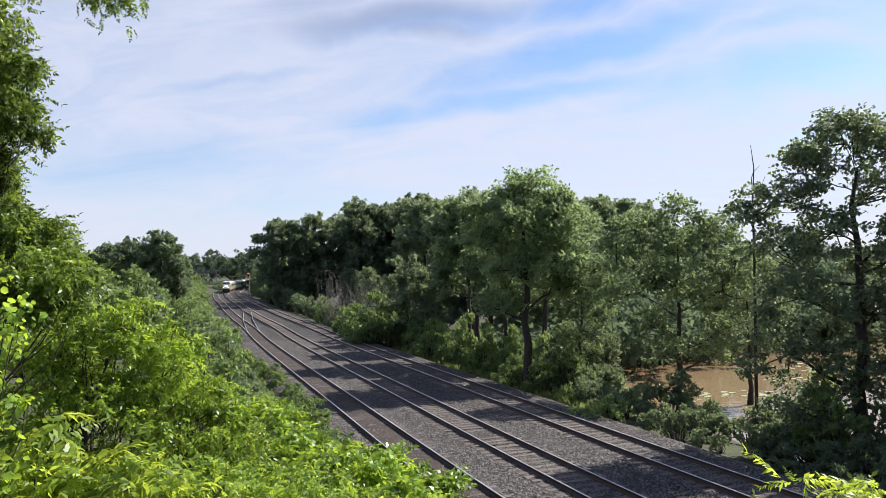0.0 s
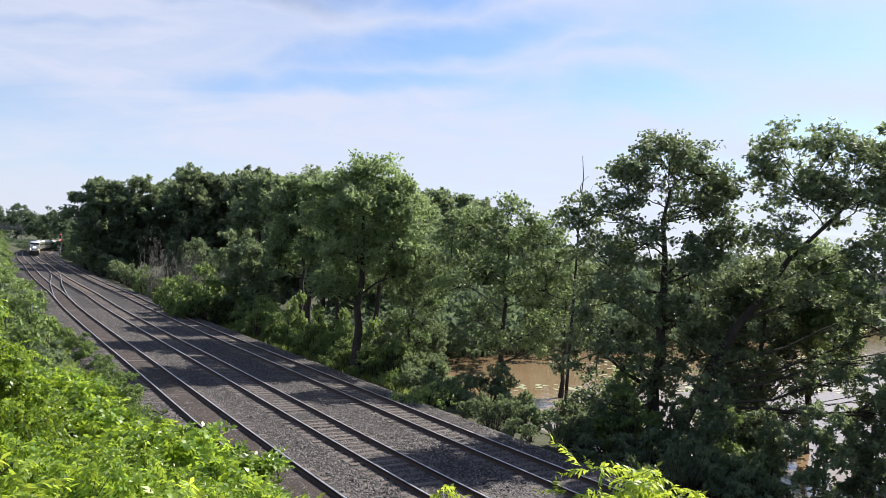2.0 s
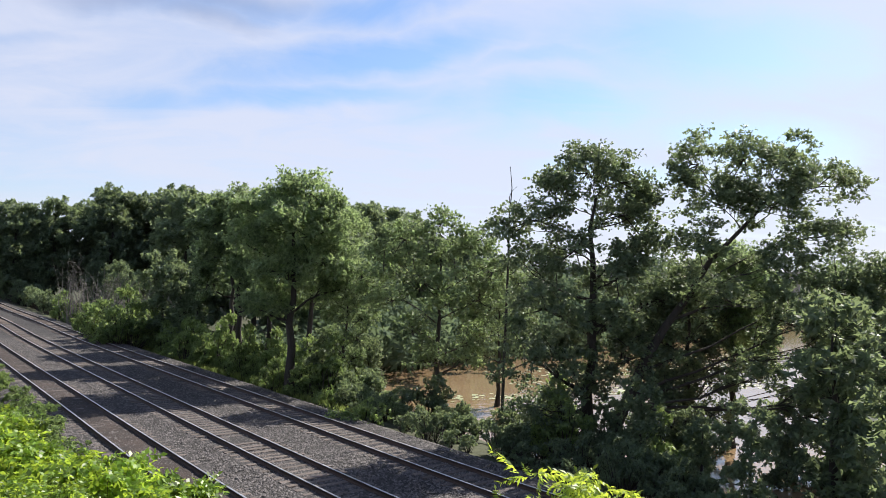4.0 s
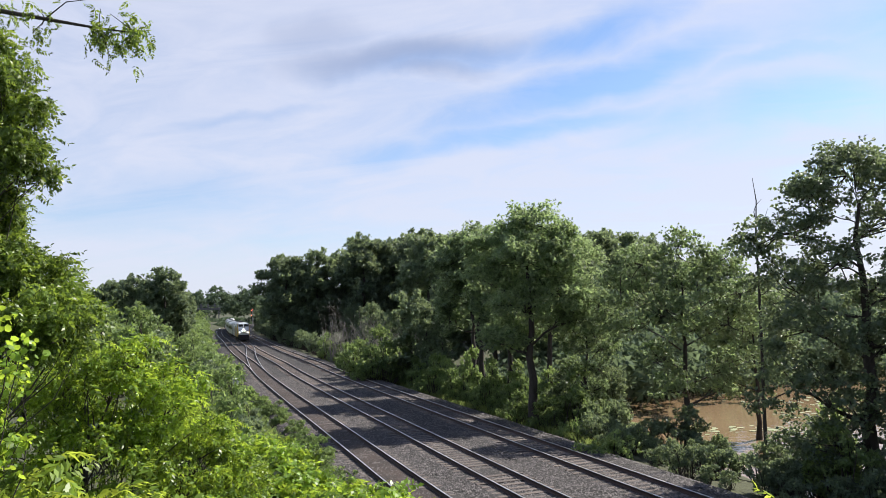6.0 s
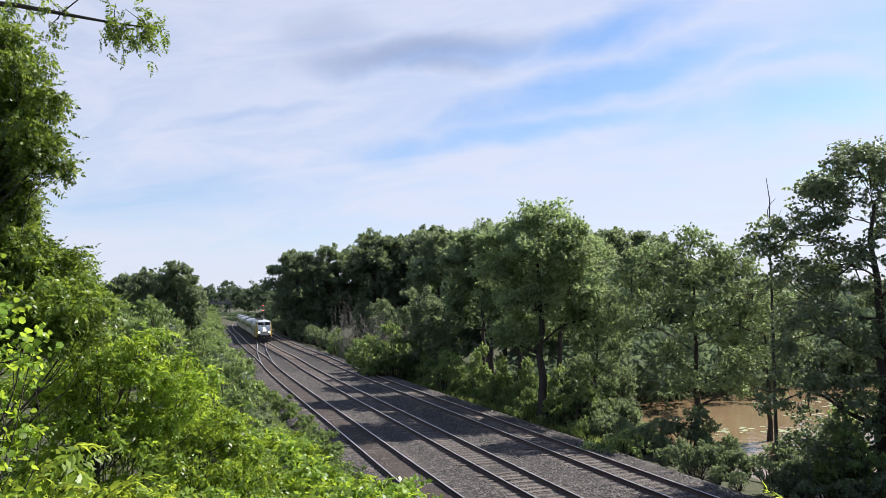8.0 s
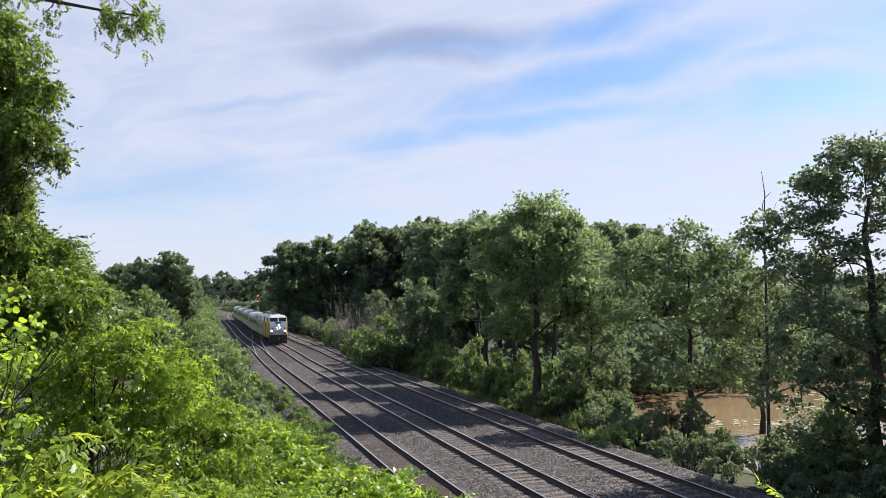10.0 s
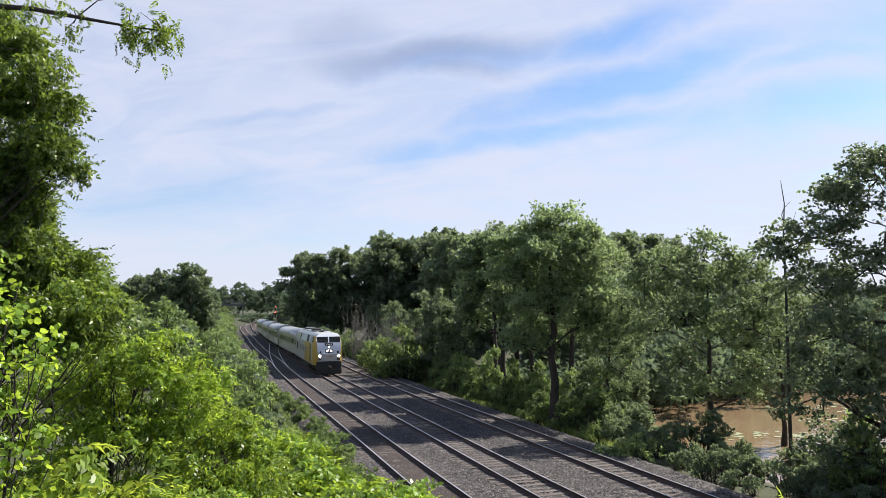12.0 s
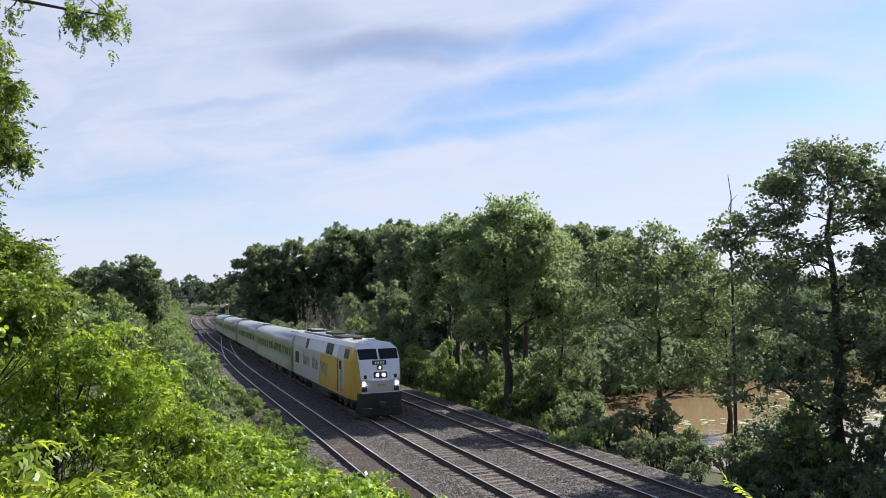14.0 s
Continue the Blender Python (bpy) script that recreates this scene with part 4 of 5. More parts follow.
def dead_brush():
    rng = np.random.default_rng(91)
    for x, y, h in ((-16.5, 106, 9.0), (-13.5, 100, 7.0), (-10.5, 95, 7.5), (-8.3, 90, 6.0), (-6.0, 84, 6.5)):
        t = thing("dead_shrub", "bare grey dead branches at the edge of the wood", "dead shrub", x, y, float(ground_z(x, y)) - 0.1, group="dead brush")
        tb = Tubes(4)
        for _ in range(26):
            q = (rng.normal(0, 1.4), rng.normal(0, 1.0), h * rng.uniform(0.5, 1.0))
            pts = tb.limb((rng.normal(0, 0.3), rng.normal(0, 0.3), -0.2), q, 0.05, 0.012, rng, 0.2, 6)
            for k in (3, 4, 5):
                tb.limb(pts[k], pts[k] + rng.normal(0, 0.6, 3) + np.array([0, 0, 0.7]), 0.018, 0.006, rng, 0.2, 3)
        link("branch", tb.mesh("branch"), BARK_GREY, t)


dead_brush()


def grass(name, label, n, pick, size, seed, material=GRASS):
    rng = np.random.default_rng(seed)
    pts = pick(rng, n)
    tv = np.array([(0, -0.03, 0), (0, 0.03, 0), (0.14, 0.02, 0.62), (0.34, 0, 1.0)])
    a = rng.uniform(0, 2 * np.pi, n)
    sc = size * rng.uniform(0.5, 1.3, n)
    c, s = np.cos(a), np.sin(a)
    w = rng.uniform(0.6, 1.8, n)
    x = tv[None, :, 0] * w[:, None]
    v = np.stack([c[:, None] * x - s[:, None] * tv[None, :, 1], s[:, None] * x + c[:, None] * tv[None, :, 1], np.repeat(tv[None, :, 2], n, 0)], -1) * sc[:, None, None] + pts[:, None, :]
    f = np.arange(n * 4).reshape(n, 4)
    tagged(link(name, raw_mesh(name, v.reshape(-1, 3), f), material), label, "grass", kind="stuff")


def bank_spots(rng, n):
    y = rng.uniform(20, 110, n * 2)
    s = -6.9 - rng.gamma(2.0, 1.3, n * 2)
    arcs = np.interp(y, YS, ARC)
    x0, y0, _, _, _ = on_line(arcs, s)
    k = np.sin(x0 * 0.8) + np.sin(y0 * 0.6 + 1) + rng.normal(0, 0.7, n * 2) > -0.4
    x0, y0 = x0[k][:n], y0[k][:n]
    return np.stack([np.resize(x0, n), np.resize(y0, n), np.resize(ground_z(x0, y0), n) - 0.03], -1)


def verge_spots(rng, n):
    y = rng.uniform(36, 110, n)
    s = 8.2 + rng.gamma(1.5, 1.2, n)
    x0, y0, _, _, _ = on_line(np.interp(y, YS, ARC), s)
    return np.stack([x0, y0, ground_z(x0, y0) - 0.03], -1)


grass("bank_grass", "long pale green grass on the bank", 40000, bank_spots, 0.55, 5)
grass("verge_weeds", "scrubby weeds and dry grass along the ballast", 16000, verge_spots, 0.4, 6)


# ---- near growth on the camera's bank ----
def near_bush(name, label, lobes, seed, leaf, template, size, clump, density, per, stem=0.03, root=(0, 0, 0), droop=0.8, up=0.5):
    rng = np.random.default_rng(seed)
    t = thing(name, label, "bush" if "bush" in name or "sapling" in name or "sumac" in name else "tree", *root)
    tb = Tubes(6)
    every = []
    for lb in lobes:
        vol = (lb[3] * lb[4] * lb[5]) ** (2 / 3)
        pts, cl = lobe_points(lb, max(4, int(vol * density)), per, clump, rng, 0.7)
        every.append(pts)
        c = np.array(lb[:3])
        path = tb.limb((c[0] * 0.2, c[1] * 0.2, -0.3), c, stem, stem * 0.45, rng, 0.2, 7)
        for q in cl[::2]:
            tb.limb(path[rng.integers(3, 7)], q, stem * 0.4, 0.004, rng, 0.2, 5)
    link("stem", tb.mesh("stem"), BARK, t)
    link("leaves", leaf_mesh("leaves", np.concatenate(every), size, rng, template, droop, up), leaf, t)
    return t


LOCUST = template_compound(6, 0.26, 0.07, 0.46, 0.45, 3)
LOCUST_COARSE = template_compound(4, 0.30, 0.12, 0.6, 0.4, 4)
SUMAC = template_compound(8, 0.40, 0.115, 0.34, 0.45, 5)


def at_ground(x, y):
    return (x, y, float(ground_z(x, y)))


def rel(root, lobes):
    return [(a - root[0], b - root[1], c - root[2], d, e, f) for a, b, c, d, e, f in lobes]


root = at_ground(-5.6, 12.2)
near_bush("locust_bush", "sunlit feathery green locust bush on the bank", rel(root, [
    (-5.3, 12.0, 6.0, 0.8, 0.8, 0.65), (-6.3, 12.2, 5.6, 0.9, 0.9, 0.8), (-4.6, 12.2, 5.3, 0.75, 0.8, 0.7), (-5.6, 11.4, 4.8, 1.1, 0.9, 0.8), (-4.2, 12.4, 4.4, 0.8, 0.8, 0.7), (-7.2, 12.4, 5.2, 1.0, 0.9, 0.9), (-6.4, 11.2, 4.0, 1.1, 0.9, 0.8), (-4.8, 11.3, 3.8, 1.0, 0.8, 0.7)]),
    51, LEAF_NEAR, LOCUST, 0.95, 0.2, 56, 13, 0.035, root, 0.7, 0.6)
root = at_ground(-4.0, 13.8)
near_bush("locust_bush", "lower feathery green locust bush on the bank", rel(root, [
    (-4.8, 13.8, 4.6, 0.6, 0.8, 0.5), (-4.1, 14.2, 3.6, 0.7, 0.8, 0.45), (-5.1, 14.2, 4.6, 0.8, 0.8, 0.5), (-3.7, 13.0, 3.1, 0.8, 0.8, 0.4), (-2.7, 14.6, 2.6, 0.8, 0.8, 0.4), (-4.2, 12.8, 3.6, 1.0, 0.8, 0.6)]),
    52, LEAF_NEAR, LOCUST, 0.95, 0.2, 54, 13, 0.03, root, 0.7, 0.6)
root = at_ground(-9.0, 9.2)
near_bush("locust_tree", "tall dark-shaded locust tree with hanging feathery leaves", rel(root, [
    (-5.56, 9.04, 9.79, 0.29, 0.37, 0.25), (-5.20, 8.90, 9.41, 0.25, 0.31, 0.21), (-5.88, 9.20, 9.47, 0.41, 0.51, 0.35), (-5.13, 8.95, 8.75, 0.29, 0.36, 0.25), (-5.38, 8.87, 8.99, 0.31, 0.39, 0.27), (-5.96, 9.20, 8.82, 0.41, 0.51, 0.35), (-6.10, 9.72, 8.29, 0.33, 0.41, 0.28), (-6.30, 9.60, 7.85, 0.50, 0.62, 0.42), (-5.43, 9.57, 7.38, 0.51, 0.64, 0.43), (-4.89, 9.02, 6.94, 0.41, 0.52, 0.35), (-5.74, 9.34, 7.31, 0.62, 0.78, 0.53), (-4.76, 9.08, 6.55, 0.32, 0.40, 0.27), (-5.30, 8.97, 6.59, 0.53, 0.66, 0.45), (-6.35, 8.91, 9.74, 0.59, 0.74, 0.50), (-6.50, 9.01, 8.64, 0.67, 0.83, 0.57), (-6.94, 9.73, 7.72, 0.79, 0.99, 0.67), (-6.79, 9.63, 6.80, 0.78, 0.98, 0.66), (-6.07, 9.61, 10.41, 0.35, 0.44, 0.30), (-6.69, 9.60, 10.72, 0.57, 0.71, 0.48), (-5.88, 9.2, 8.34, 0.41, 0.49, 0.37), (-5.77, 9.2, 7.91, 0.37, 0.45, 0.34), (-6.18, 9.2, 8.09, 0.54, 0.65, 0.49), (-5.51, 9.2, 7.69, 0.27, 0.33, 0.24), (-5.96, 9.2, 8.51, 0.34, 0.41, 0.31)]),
    53, LEAF_NEAR_SHADED, LOCUST, 0.8, 0.18, 140, 13, 0.025, root, 0.9, 0.5)


VINE = (np.array([(0, 0, 0), (0.2, -0.42, 0.08), (0.66, -0.4, 0.02), (1, 0, -0.14), (0.66, 0.4, 0.02), (0.2, 0.42, 0.08)]), np.array([(0, 1, 2, 3), (0, 3, 4, 5)]))
root = at_ground(-4.9, 7.2)
near_bush("vine_bush", "sunlit broad-leaved climbing vine in pale green", rel(root, [
    (-4.5, 7.1, 6.3, 0.45, 0.5, 0.45), (-4.6, 7.2, 5.7, 0.5, 0.5, 0.45), (-5.0, 7.3, 6.8, 0.5, 0.5, 0.4), (-4.7, 7.0, 5.1, 0.55, 0.5, 0.45), (-5.2, 7.3, 6.1, 0.5, 0.5, 0.5), (-5.3, 7.4, 7.3, 0.4, 0.5, 0.35)]),
    55, LEAF_NEAR, VINE, 0.068, 0.2, 130, 12, 0.02, root, 0.9, 0.4)


def overhang():
    """Branch reaching over from the tall tree, with drooping leaves at its tip."""
    rng = np.random.default_rng(54)
    t = thing("overhanging_branch", "thin overhanging branch with drooping feathery leaves", "branch", -6.95, 8.6, 10.5)
    tb = Tubes(6)
    main = np.array([(0, 0, 0), (0.9, -0.1, 0.1), (1.7, -0.2, -0.02), (2.3, -0.3, -0.18), (2.9, -0.35, -0.32), (3.4, -0.4, -0.42)])
    tb.add(main, [0.05, 0.04, 0.03, 0.022, 0.014, 0.006])
    pts = []
    for k, (p, n, r) in enumerate(((main[5], 60, 0.22), (main[4] + (0.1, 0, -0.05), 60, 0.2), (main[3], 22, 0.18), (main[1] + (0.2, 0, 0.1), 90, 0.3), (main[2], 26, 0.22), (main[0], 120, 0.4))):
        off = rng.normal(0, r * 0.55, (n, 3))
        pts.append(p + off)
        for q in (p + off)[::6]:
            tb.limb(p, q, 0.007, 0.003, rng, 0.2, 4)
    tb.add([main[1] + (0.15, 0, 0), main[1] + (0.1, 0, -0.3), main[1] + (0.3, 0, -0.55), main[1] + (0.65, 0, -0.6)], [0.014, 0.011, 0.008, 0.004])
    tb.add([main[3], main[3] + (0.25, 0, 0.2), main[3] + (0.5, 0, 0.22)], [0.01, 0.007, 0.003])
    link("branch", tb.mesh("branch"), BARK, t)
    link("leaves", leaf_mesh("leaves", np.concatenate(pts), 0.62, rng, LOCUST, 1.4, 0.3), LEAF_NEAR_SHADED, t)


overhang()

rng = np.random.default_rng(60)
LOW = [(-2.6, 7.2, 4.7, 0.9), (-1.5, 7.6, 4.45, 0.8), (-3.6, 7.6, 4.9, 0.9), (-0.6, 8.6, 4.0, 0.8), (-2.0, 9.4, 4.1, 0.9), (-3.2, 10.2, 4.2, 1.0), (-1.0, 11.0, 3.5, 0.9), (0.2, 9.6, 3.6, 0.7), (-4.6, 8.2, 5.0, 0.9), (-2.2, 12.6, 3.65, 0.9), (-0.8, 14.4, 3.05, 0.9), (-1.9, 16.2, 3.25, 1.0), (-0.6, 17.4, 2.55, 0.9), (-2.9, 17.6, 2.95, 1.0), (-4.0, 19.5, 2.95, 1.1), (-1.7, 19.6, 2.15, 0.9), (0.9, 11.4, 2.9, 0.7), (-5.4, 22.0, 3.05, 1.2), (-3.3, 22.5, 2.0, 1.0), (-6.8, 26.0, 2.45, 1.2), (-7.2, 31.0, 1.5, 1.2), (-9.2, 34.0, 1.2, 1.3), (-6.0, 19.0, 3.75, 1.2), (-7.6, 22.5, 3.7, 1.3), (-9.0, 27.5, 2.55, 1.4)]
for k, (x, y, top, r) in enumerate(LOW):
    root = at_ground(x, y)
    h = max(0.5, top - (0.35 if 11 < y < 24 else 0.0) - root[2])
    kind = k % 3
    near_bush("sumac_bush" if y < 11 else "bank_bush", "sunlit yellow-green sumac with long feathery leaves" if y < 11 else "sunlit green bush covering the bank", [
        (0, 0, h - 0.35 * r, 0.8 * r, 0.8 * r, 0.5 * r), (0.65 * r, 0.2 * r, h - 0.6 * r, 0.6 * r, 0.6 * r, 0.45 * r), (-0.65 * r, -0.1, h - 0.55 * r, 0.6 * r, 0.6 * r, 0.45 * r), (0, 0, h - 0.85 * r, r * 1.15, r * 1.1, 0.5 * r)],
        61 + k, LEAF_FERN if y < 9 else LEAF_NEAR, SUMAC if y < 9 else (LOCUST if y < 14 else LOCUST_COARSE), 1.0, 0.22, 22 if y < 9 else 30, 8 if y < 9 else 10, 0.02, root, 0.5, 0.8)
for x, y, top, r in ((3.9, 8.2, 4.25, 0.45), (4.7, 8.6, 4.2, 0.45), (5.6, 9.4, 4.0, 0.5), (2.2, 9.2, 3.7, 0.4)):
    root = at_ground(x, y)
    h = top - root[2]
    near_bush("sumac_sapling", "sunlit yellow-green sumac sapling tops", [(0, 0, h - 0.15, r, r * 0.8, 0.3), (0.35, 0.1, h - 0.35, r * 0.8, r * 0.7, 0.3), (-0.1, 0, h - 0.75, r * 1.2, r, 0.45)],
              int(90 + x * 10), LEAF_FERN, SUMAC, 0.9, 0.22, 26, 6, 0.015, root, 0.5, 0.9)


# ---- distant woods, in one piece each ----
def far_wood(name, label, seed, spots, r, size, material=None, clumps=30, least=4.0):
    rng = np.random.default_rng(seed)
    pts = []
    for x, y, top in spots:
        g = float(ground_z(x, y))
        h = max(least, top - g)
        for k in range(6):
            lb = (x + rng.normal(0, r * 0.6), y + rng.normal(0, r * 0.6), g + h * (0.25 + 0.6 * k / 5) * rng.uniform(0.85, 1.1), r * rng.uniform(0.7, 1.1), r * rng.uniform(0.7, 1.1), h * 0.24)
            pts.append(lobe_points(lb, clumps, 7, r * 0.26, rng)[0])
    me = leaf_mesh(name, np.concatenate(pts), size, rng, template_tuft(rng, 5), 0.2)
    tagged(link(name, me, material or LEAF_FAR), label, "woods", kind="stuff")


rng = np.random.default_rng(123)
spots = [(x, 66 + 0.68 * (x - 24) + rng.uniform(3, 12), rng.uniform(1, 5)) for x in np.arange(10, 160, 3.0)]
spots += [(x, 66 + 0.68 * (x - 24) + rng.uniform(12, 40), rng.uniform(6, 11)) for x in np.arange(10, 150, 4.0)]
spots += [(x, 200 + rng.uniform(0, 80), rng.uniform(15, 20)) for x in np.arange(20, 330, 9.0)]
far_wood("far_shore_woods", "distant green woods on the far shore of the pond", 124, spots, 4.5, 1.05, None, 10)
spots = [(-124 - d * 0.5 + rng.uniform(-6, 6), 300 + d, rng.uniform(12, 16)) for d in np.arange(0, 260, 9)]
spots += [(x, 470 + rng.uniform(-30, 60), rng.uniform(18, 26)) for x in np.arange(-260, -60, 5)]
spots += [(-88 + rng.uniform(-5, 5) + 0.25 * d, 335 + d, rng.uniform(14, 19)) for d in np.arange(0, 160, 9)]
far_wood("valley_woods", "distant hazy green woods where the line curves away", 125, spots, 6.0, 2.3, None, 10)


spots = [(-100 - 0.3 * d + rng.uniform(-14, 6), 240 + d, rng.uniform(2.6, 4.2)) for d in np.arange(0, 250, 5)]
spots += [(rng.uniform(-150, -105), rng.uniform(300, 392), rng.uniform(2.6, 4.2)) for _ in range(40)]
far_wood("valley_scrub", "low haze-paled green scrub on flat ground beyond the curve", 127, spots, 3.0, 1.0, None, 8, 1.5)
far_wood("line_side_scrub", "tangled green scrub on the bank along the line", 126, SCRUB, 1.5, 0.5, LEAF_BUSH, 5, 0.7)


# ---------------- line-side things ----------------
def relay_cabinet():
    t = thing("relay_cabinet", "grey metal relay cabinet with a flat lid beside the track", "relay cabinet", -19.6, 66.6, -0.25, 20)
    part("body", boxed(0, 0, 0.62, 0.95, 0.75, 1.14, 0.02), BOXGREY, t)
    part("lid", boxed(0, 0, 1.225, 1.16, 0.92, 0.07, 0.015), BOXGREY, t, "pale overhanging lid")
    part("plinth", boxed(0, 0, -0.05, 1.1, 0.9, 0.24, 0.02), CONCRETE, t)
    d = part("door", boxed(0.0, -0.388, 0.62, 0.82, 0.03, 1.0, 0.01), BOXGREY, t)
    part("handle", boxed(0.3, -0.42, 0.65, 0.03, 0.04, 0.16, 0.008), STEEL, d)


relay_cabinet()


def signal_mast(x, y, z):
    t = thing("signal_mast", "slim railway signal mast with two red lights showing", "railway signal", x, y, z, -10)
    part("mast", rod(bmesh.new(), (0, 0, -0.5), (0, 0, 8.2), 0.1, 0.07, 10), STEEL, t)
    part("base", boxed(0, 0, 0.0, 0.8, 0.8, 0.5, 0.04), CONCRETE, t)
    bm = bmesh.new()
    for sx in (-0.2, 0.2):
        rod(bm, (sx, 0.2, 0.2), (sx, 0.2, 8.0), 0.02, None, 6)
    for k in range(22):
        rod(bm, (-0.2, 0.2, 0.5 + k * 0.34), (0.2, 0.2, 0.5 + k * 0.34), 0.014, None, 5)
    part("ladder", bm, STEEL, t)
    for z0 in (5.2, 7.3):
        h = part("signal_head", boxed(-0.25, -0.18, z0, 0.45, 0.2, 1.15, 0.05), BLACK, t)
        bm = bmesh.new()
        bmesh.ops.create_cone(bm, cap_ends=True, segments=14, radius1=0.16, radius2=0.16, depth=0.06, matrix=pose(-0.25, -0.31, z0 + 0.2, 90))
        part("lamp", bm, RED_LAMP, h, "red signal lamp, lit")
        part("hood", rod(bmesh.new(), (-0.25, -0.3, z0 + 0.4), (-0.25, -0.52, z0 + 0.38), 0.1, 0.08, 8), BLACK, h)


sx, sy, sz, _, _ = on_line(arc_of(288), 8.6)
signal_mast(float(sx), float(sy), float(sz) - 0.4)


def signal_bridge():
    t = thing("signal_gantry", "grey steel signal gantry with railings across the line", "gantry", -131.5, 399, 3.2, 18)
    for x in (-6.2, 6.2):
        bm = bmesh.new()
        for dx in (-0.4, 0.4):
            rod(bm, (x + dx, 0, -3.0), (x + dx, 0, 8.2), 0.16, None, 8)
        for k in range(8):
            rod(bm, (x - 0.4, 0, 0.4 + k), (x + 0.4, 0, 1.2 + k), 0.06, None, 5)
        part("leg", bm, GANTRY, t)
    part("beam", boxed(0, 0, 7.2, 13.4, 0.9, 1.1, 0.05), GANTRY, t)
    bm = bmesh.new()
    for k in range(14):
        rod(bm, (-6.5 + k, -0.7, 7.7), (-6.5 + k, -0.7, 9.0), 0.05, None, 5)
    for z in (8.3, 9.0):
        rod(bm, (-6.6, -0.7, z), (6.6, -0.7, z), 0.05, None, 5)
    part("railing", bm, GANTRY, t)
    for x in (-3.2, 0.4, 3.8):
        part("signal_head", boxed(x, -0.7, 9.0, 0.9, 0.4, 2.2, 0.05), GANTRY, t)


signal_bridge()


def road_bridge():
    t = thing("road_bridge", "grey concrete road bridge beyond the pond", "bridge", 130, 226, 0, -25)
    part("deck", boxed(0, 0, 9.7, 150, 9, 2.2, 0.1), CONCRETE, t)
    part("parapet", boxed(0, -4.4, 11.3, 150, 0.3, 1.0, 0.05), CONCRETE, t)
    for x in range(-66, 67, 22):
        bm = boxed(x, 0, 3.5, 2.2, 6.5, 11.0, 0.15)
        box(bm, x, 0, 8.3, 3.0, 8.4, 0.9, 0.1)
        part("pier", bm, CONCRETE, t)


road_bridge()


# ---------------- the train ----------------
def loft(rings, closed=True):
    """A skin over rings of equal counts of points."""
    bm = bmesh.new()
    vs = [[bm.verts.new(p) for p in r] for r in rings]
    for a, b in zip(vs, vs[1:]):
        n = len(a)
        for j in range(n):
            bm.faces.new((a[j], a[(j + 1) % n], b[(j + 1) % n], b[j]))
    bm.faces.new(list(reversed(vs[0])))
    if closed:
        bm.faces.new(vs[-1])
    bmesh.ops.recalc_face_normals(bm, faces=bm.faces)
    return bm


def plate(corners, thick=0.012, out=(1, 0, 0)):
    """A thin panel on four or more corners, thickened outwards."""
    bm = bmesh.new()
    o = Vector(out).normalized() * thick
    a = [bm.verts.new(Vector(c)) for c in corners]
    b = [bm.verts.new(Vector(c) + o) for c in corners]
    bm.faces.new(a)
    bm.faces.new(list(reversed(b)))
    n = len(a)
    for j in range(n):
        bm.faces.new((a[j], a[(j + 1) % n], b[(j + 1) % n], b[j]))
    bmesh.ops.recalc_face_normals(bm, faces=bm.faces)
    return bm


def bogie(parent, y, base=2.7, wheel=0.5):
    """A two-axle truck: side frames, bolster, springs and four wheels."""
    bm = bmesh.new()
    for sx in (-1, 1):
        box(bm, sx * 1.05, y, 0.72, 0.16, base + 1.1, 0.26, 0.04)
        box(bm, sx * 1.05, y, 0.55, 0.2, 0.9, 0.3, 0.04)
        for sy in (-1, 1):
            box(bm, sx * 1.07, y + sy * base / 2, 0.55, 0.22, 0.42, 0.42, 0.05)
    box(bm, 0, y, 0.75, 2.1, 0.6, 0.3, 0.04)
    tr = part("truck", bm, UNDER, parent)
    for sy in (-1, 1):
        for sx in (-1, 1):
            bm = bmesh.new()
            bmesh.ops.create_cone(bm, cap_ends=True, segments=20, radius1=wheel, radius2=wheel, depth=0.13, matrix=pose(sx * 0.76, y + sy * base / 2, wheel, 0, 90))
            bmesh.ops.create_cone(bm, cap_ends=True, segments=20, radius1=wheel + 0.03, radius2=wheel + 0.03, depth=0.03, matrix=pose(sx * 0.7, y + sy * base / 2, wheel, 0, 90))
            part("wheel", bm, UNDER, tr)
    return tr


def section(w, lo, shoulder, top, crown=0.0):
    arc = [radians(a) for a in (0, 14, 28, 42, 56, 70, 83)]
    right = [(w, lo), (w, 1.9), (w, 2.8)] + [(w * math.cos(a) ** 0.7, shoulder + (top - shoulder) * math.sin(a) ** 0.85) for a in arc]
    return [(x, z) for x, z in right] + [(-x, z) for x, z in reversed(right)]


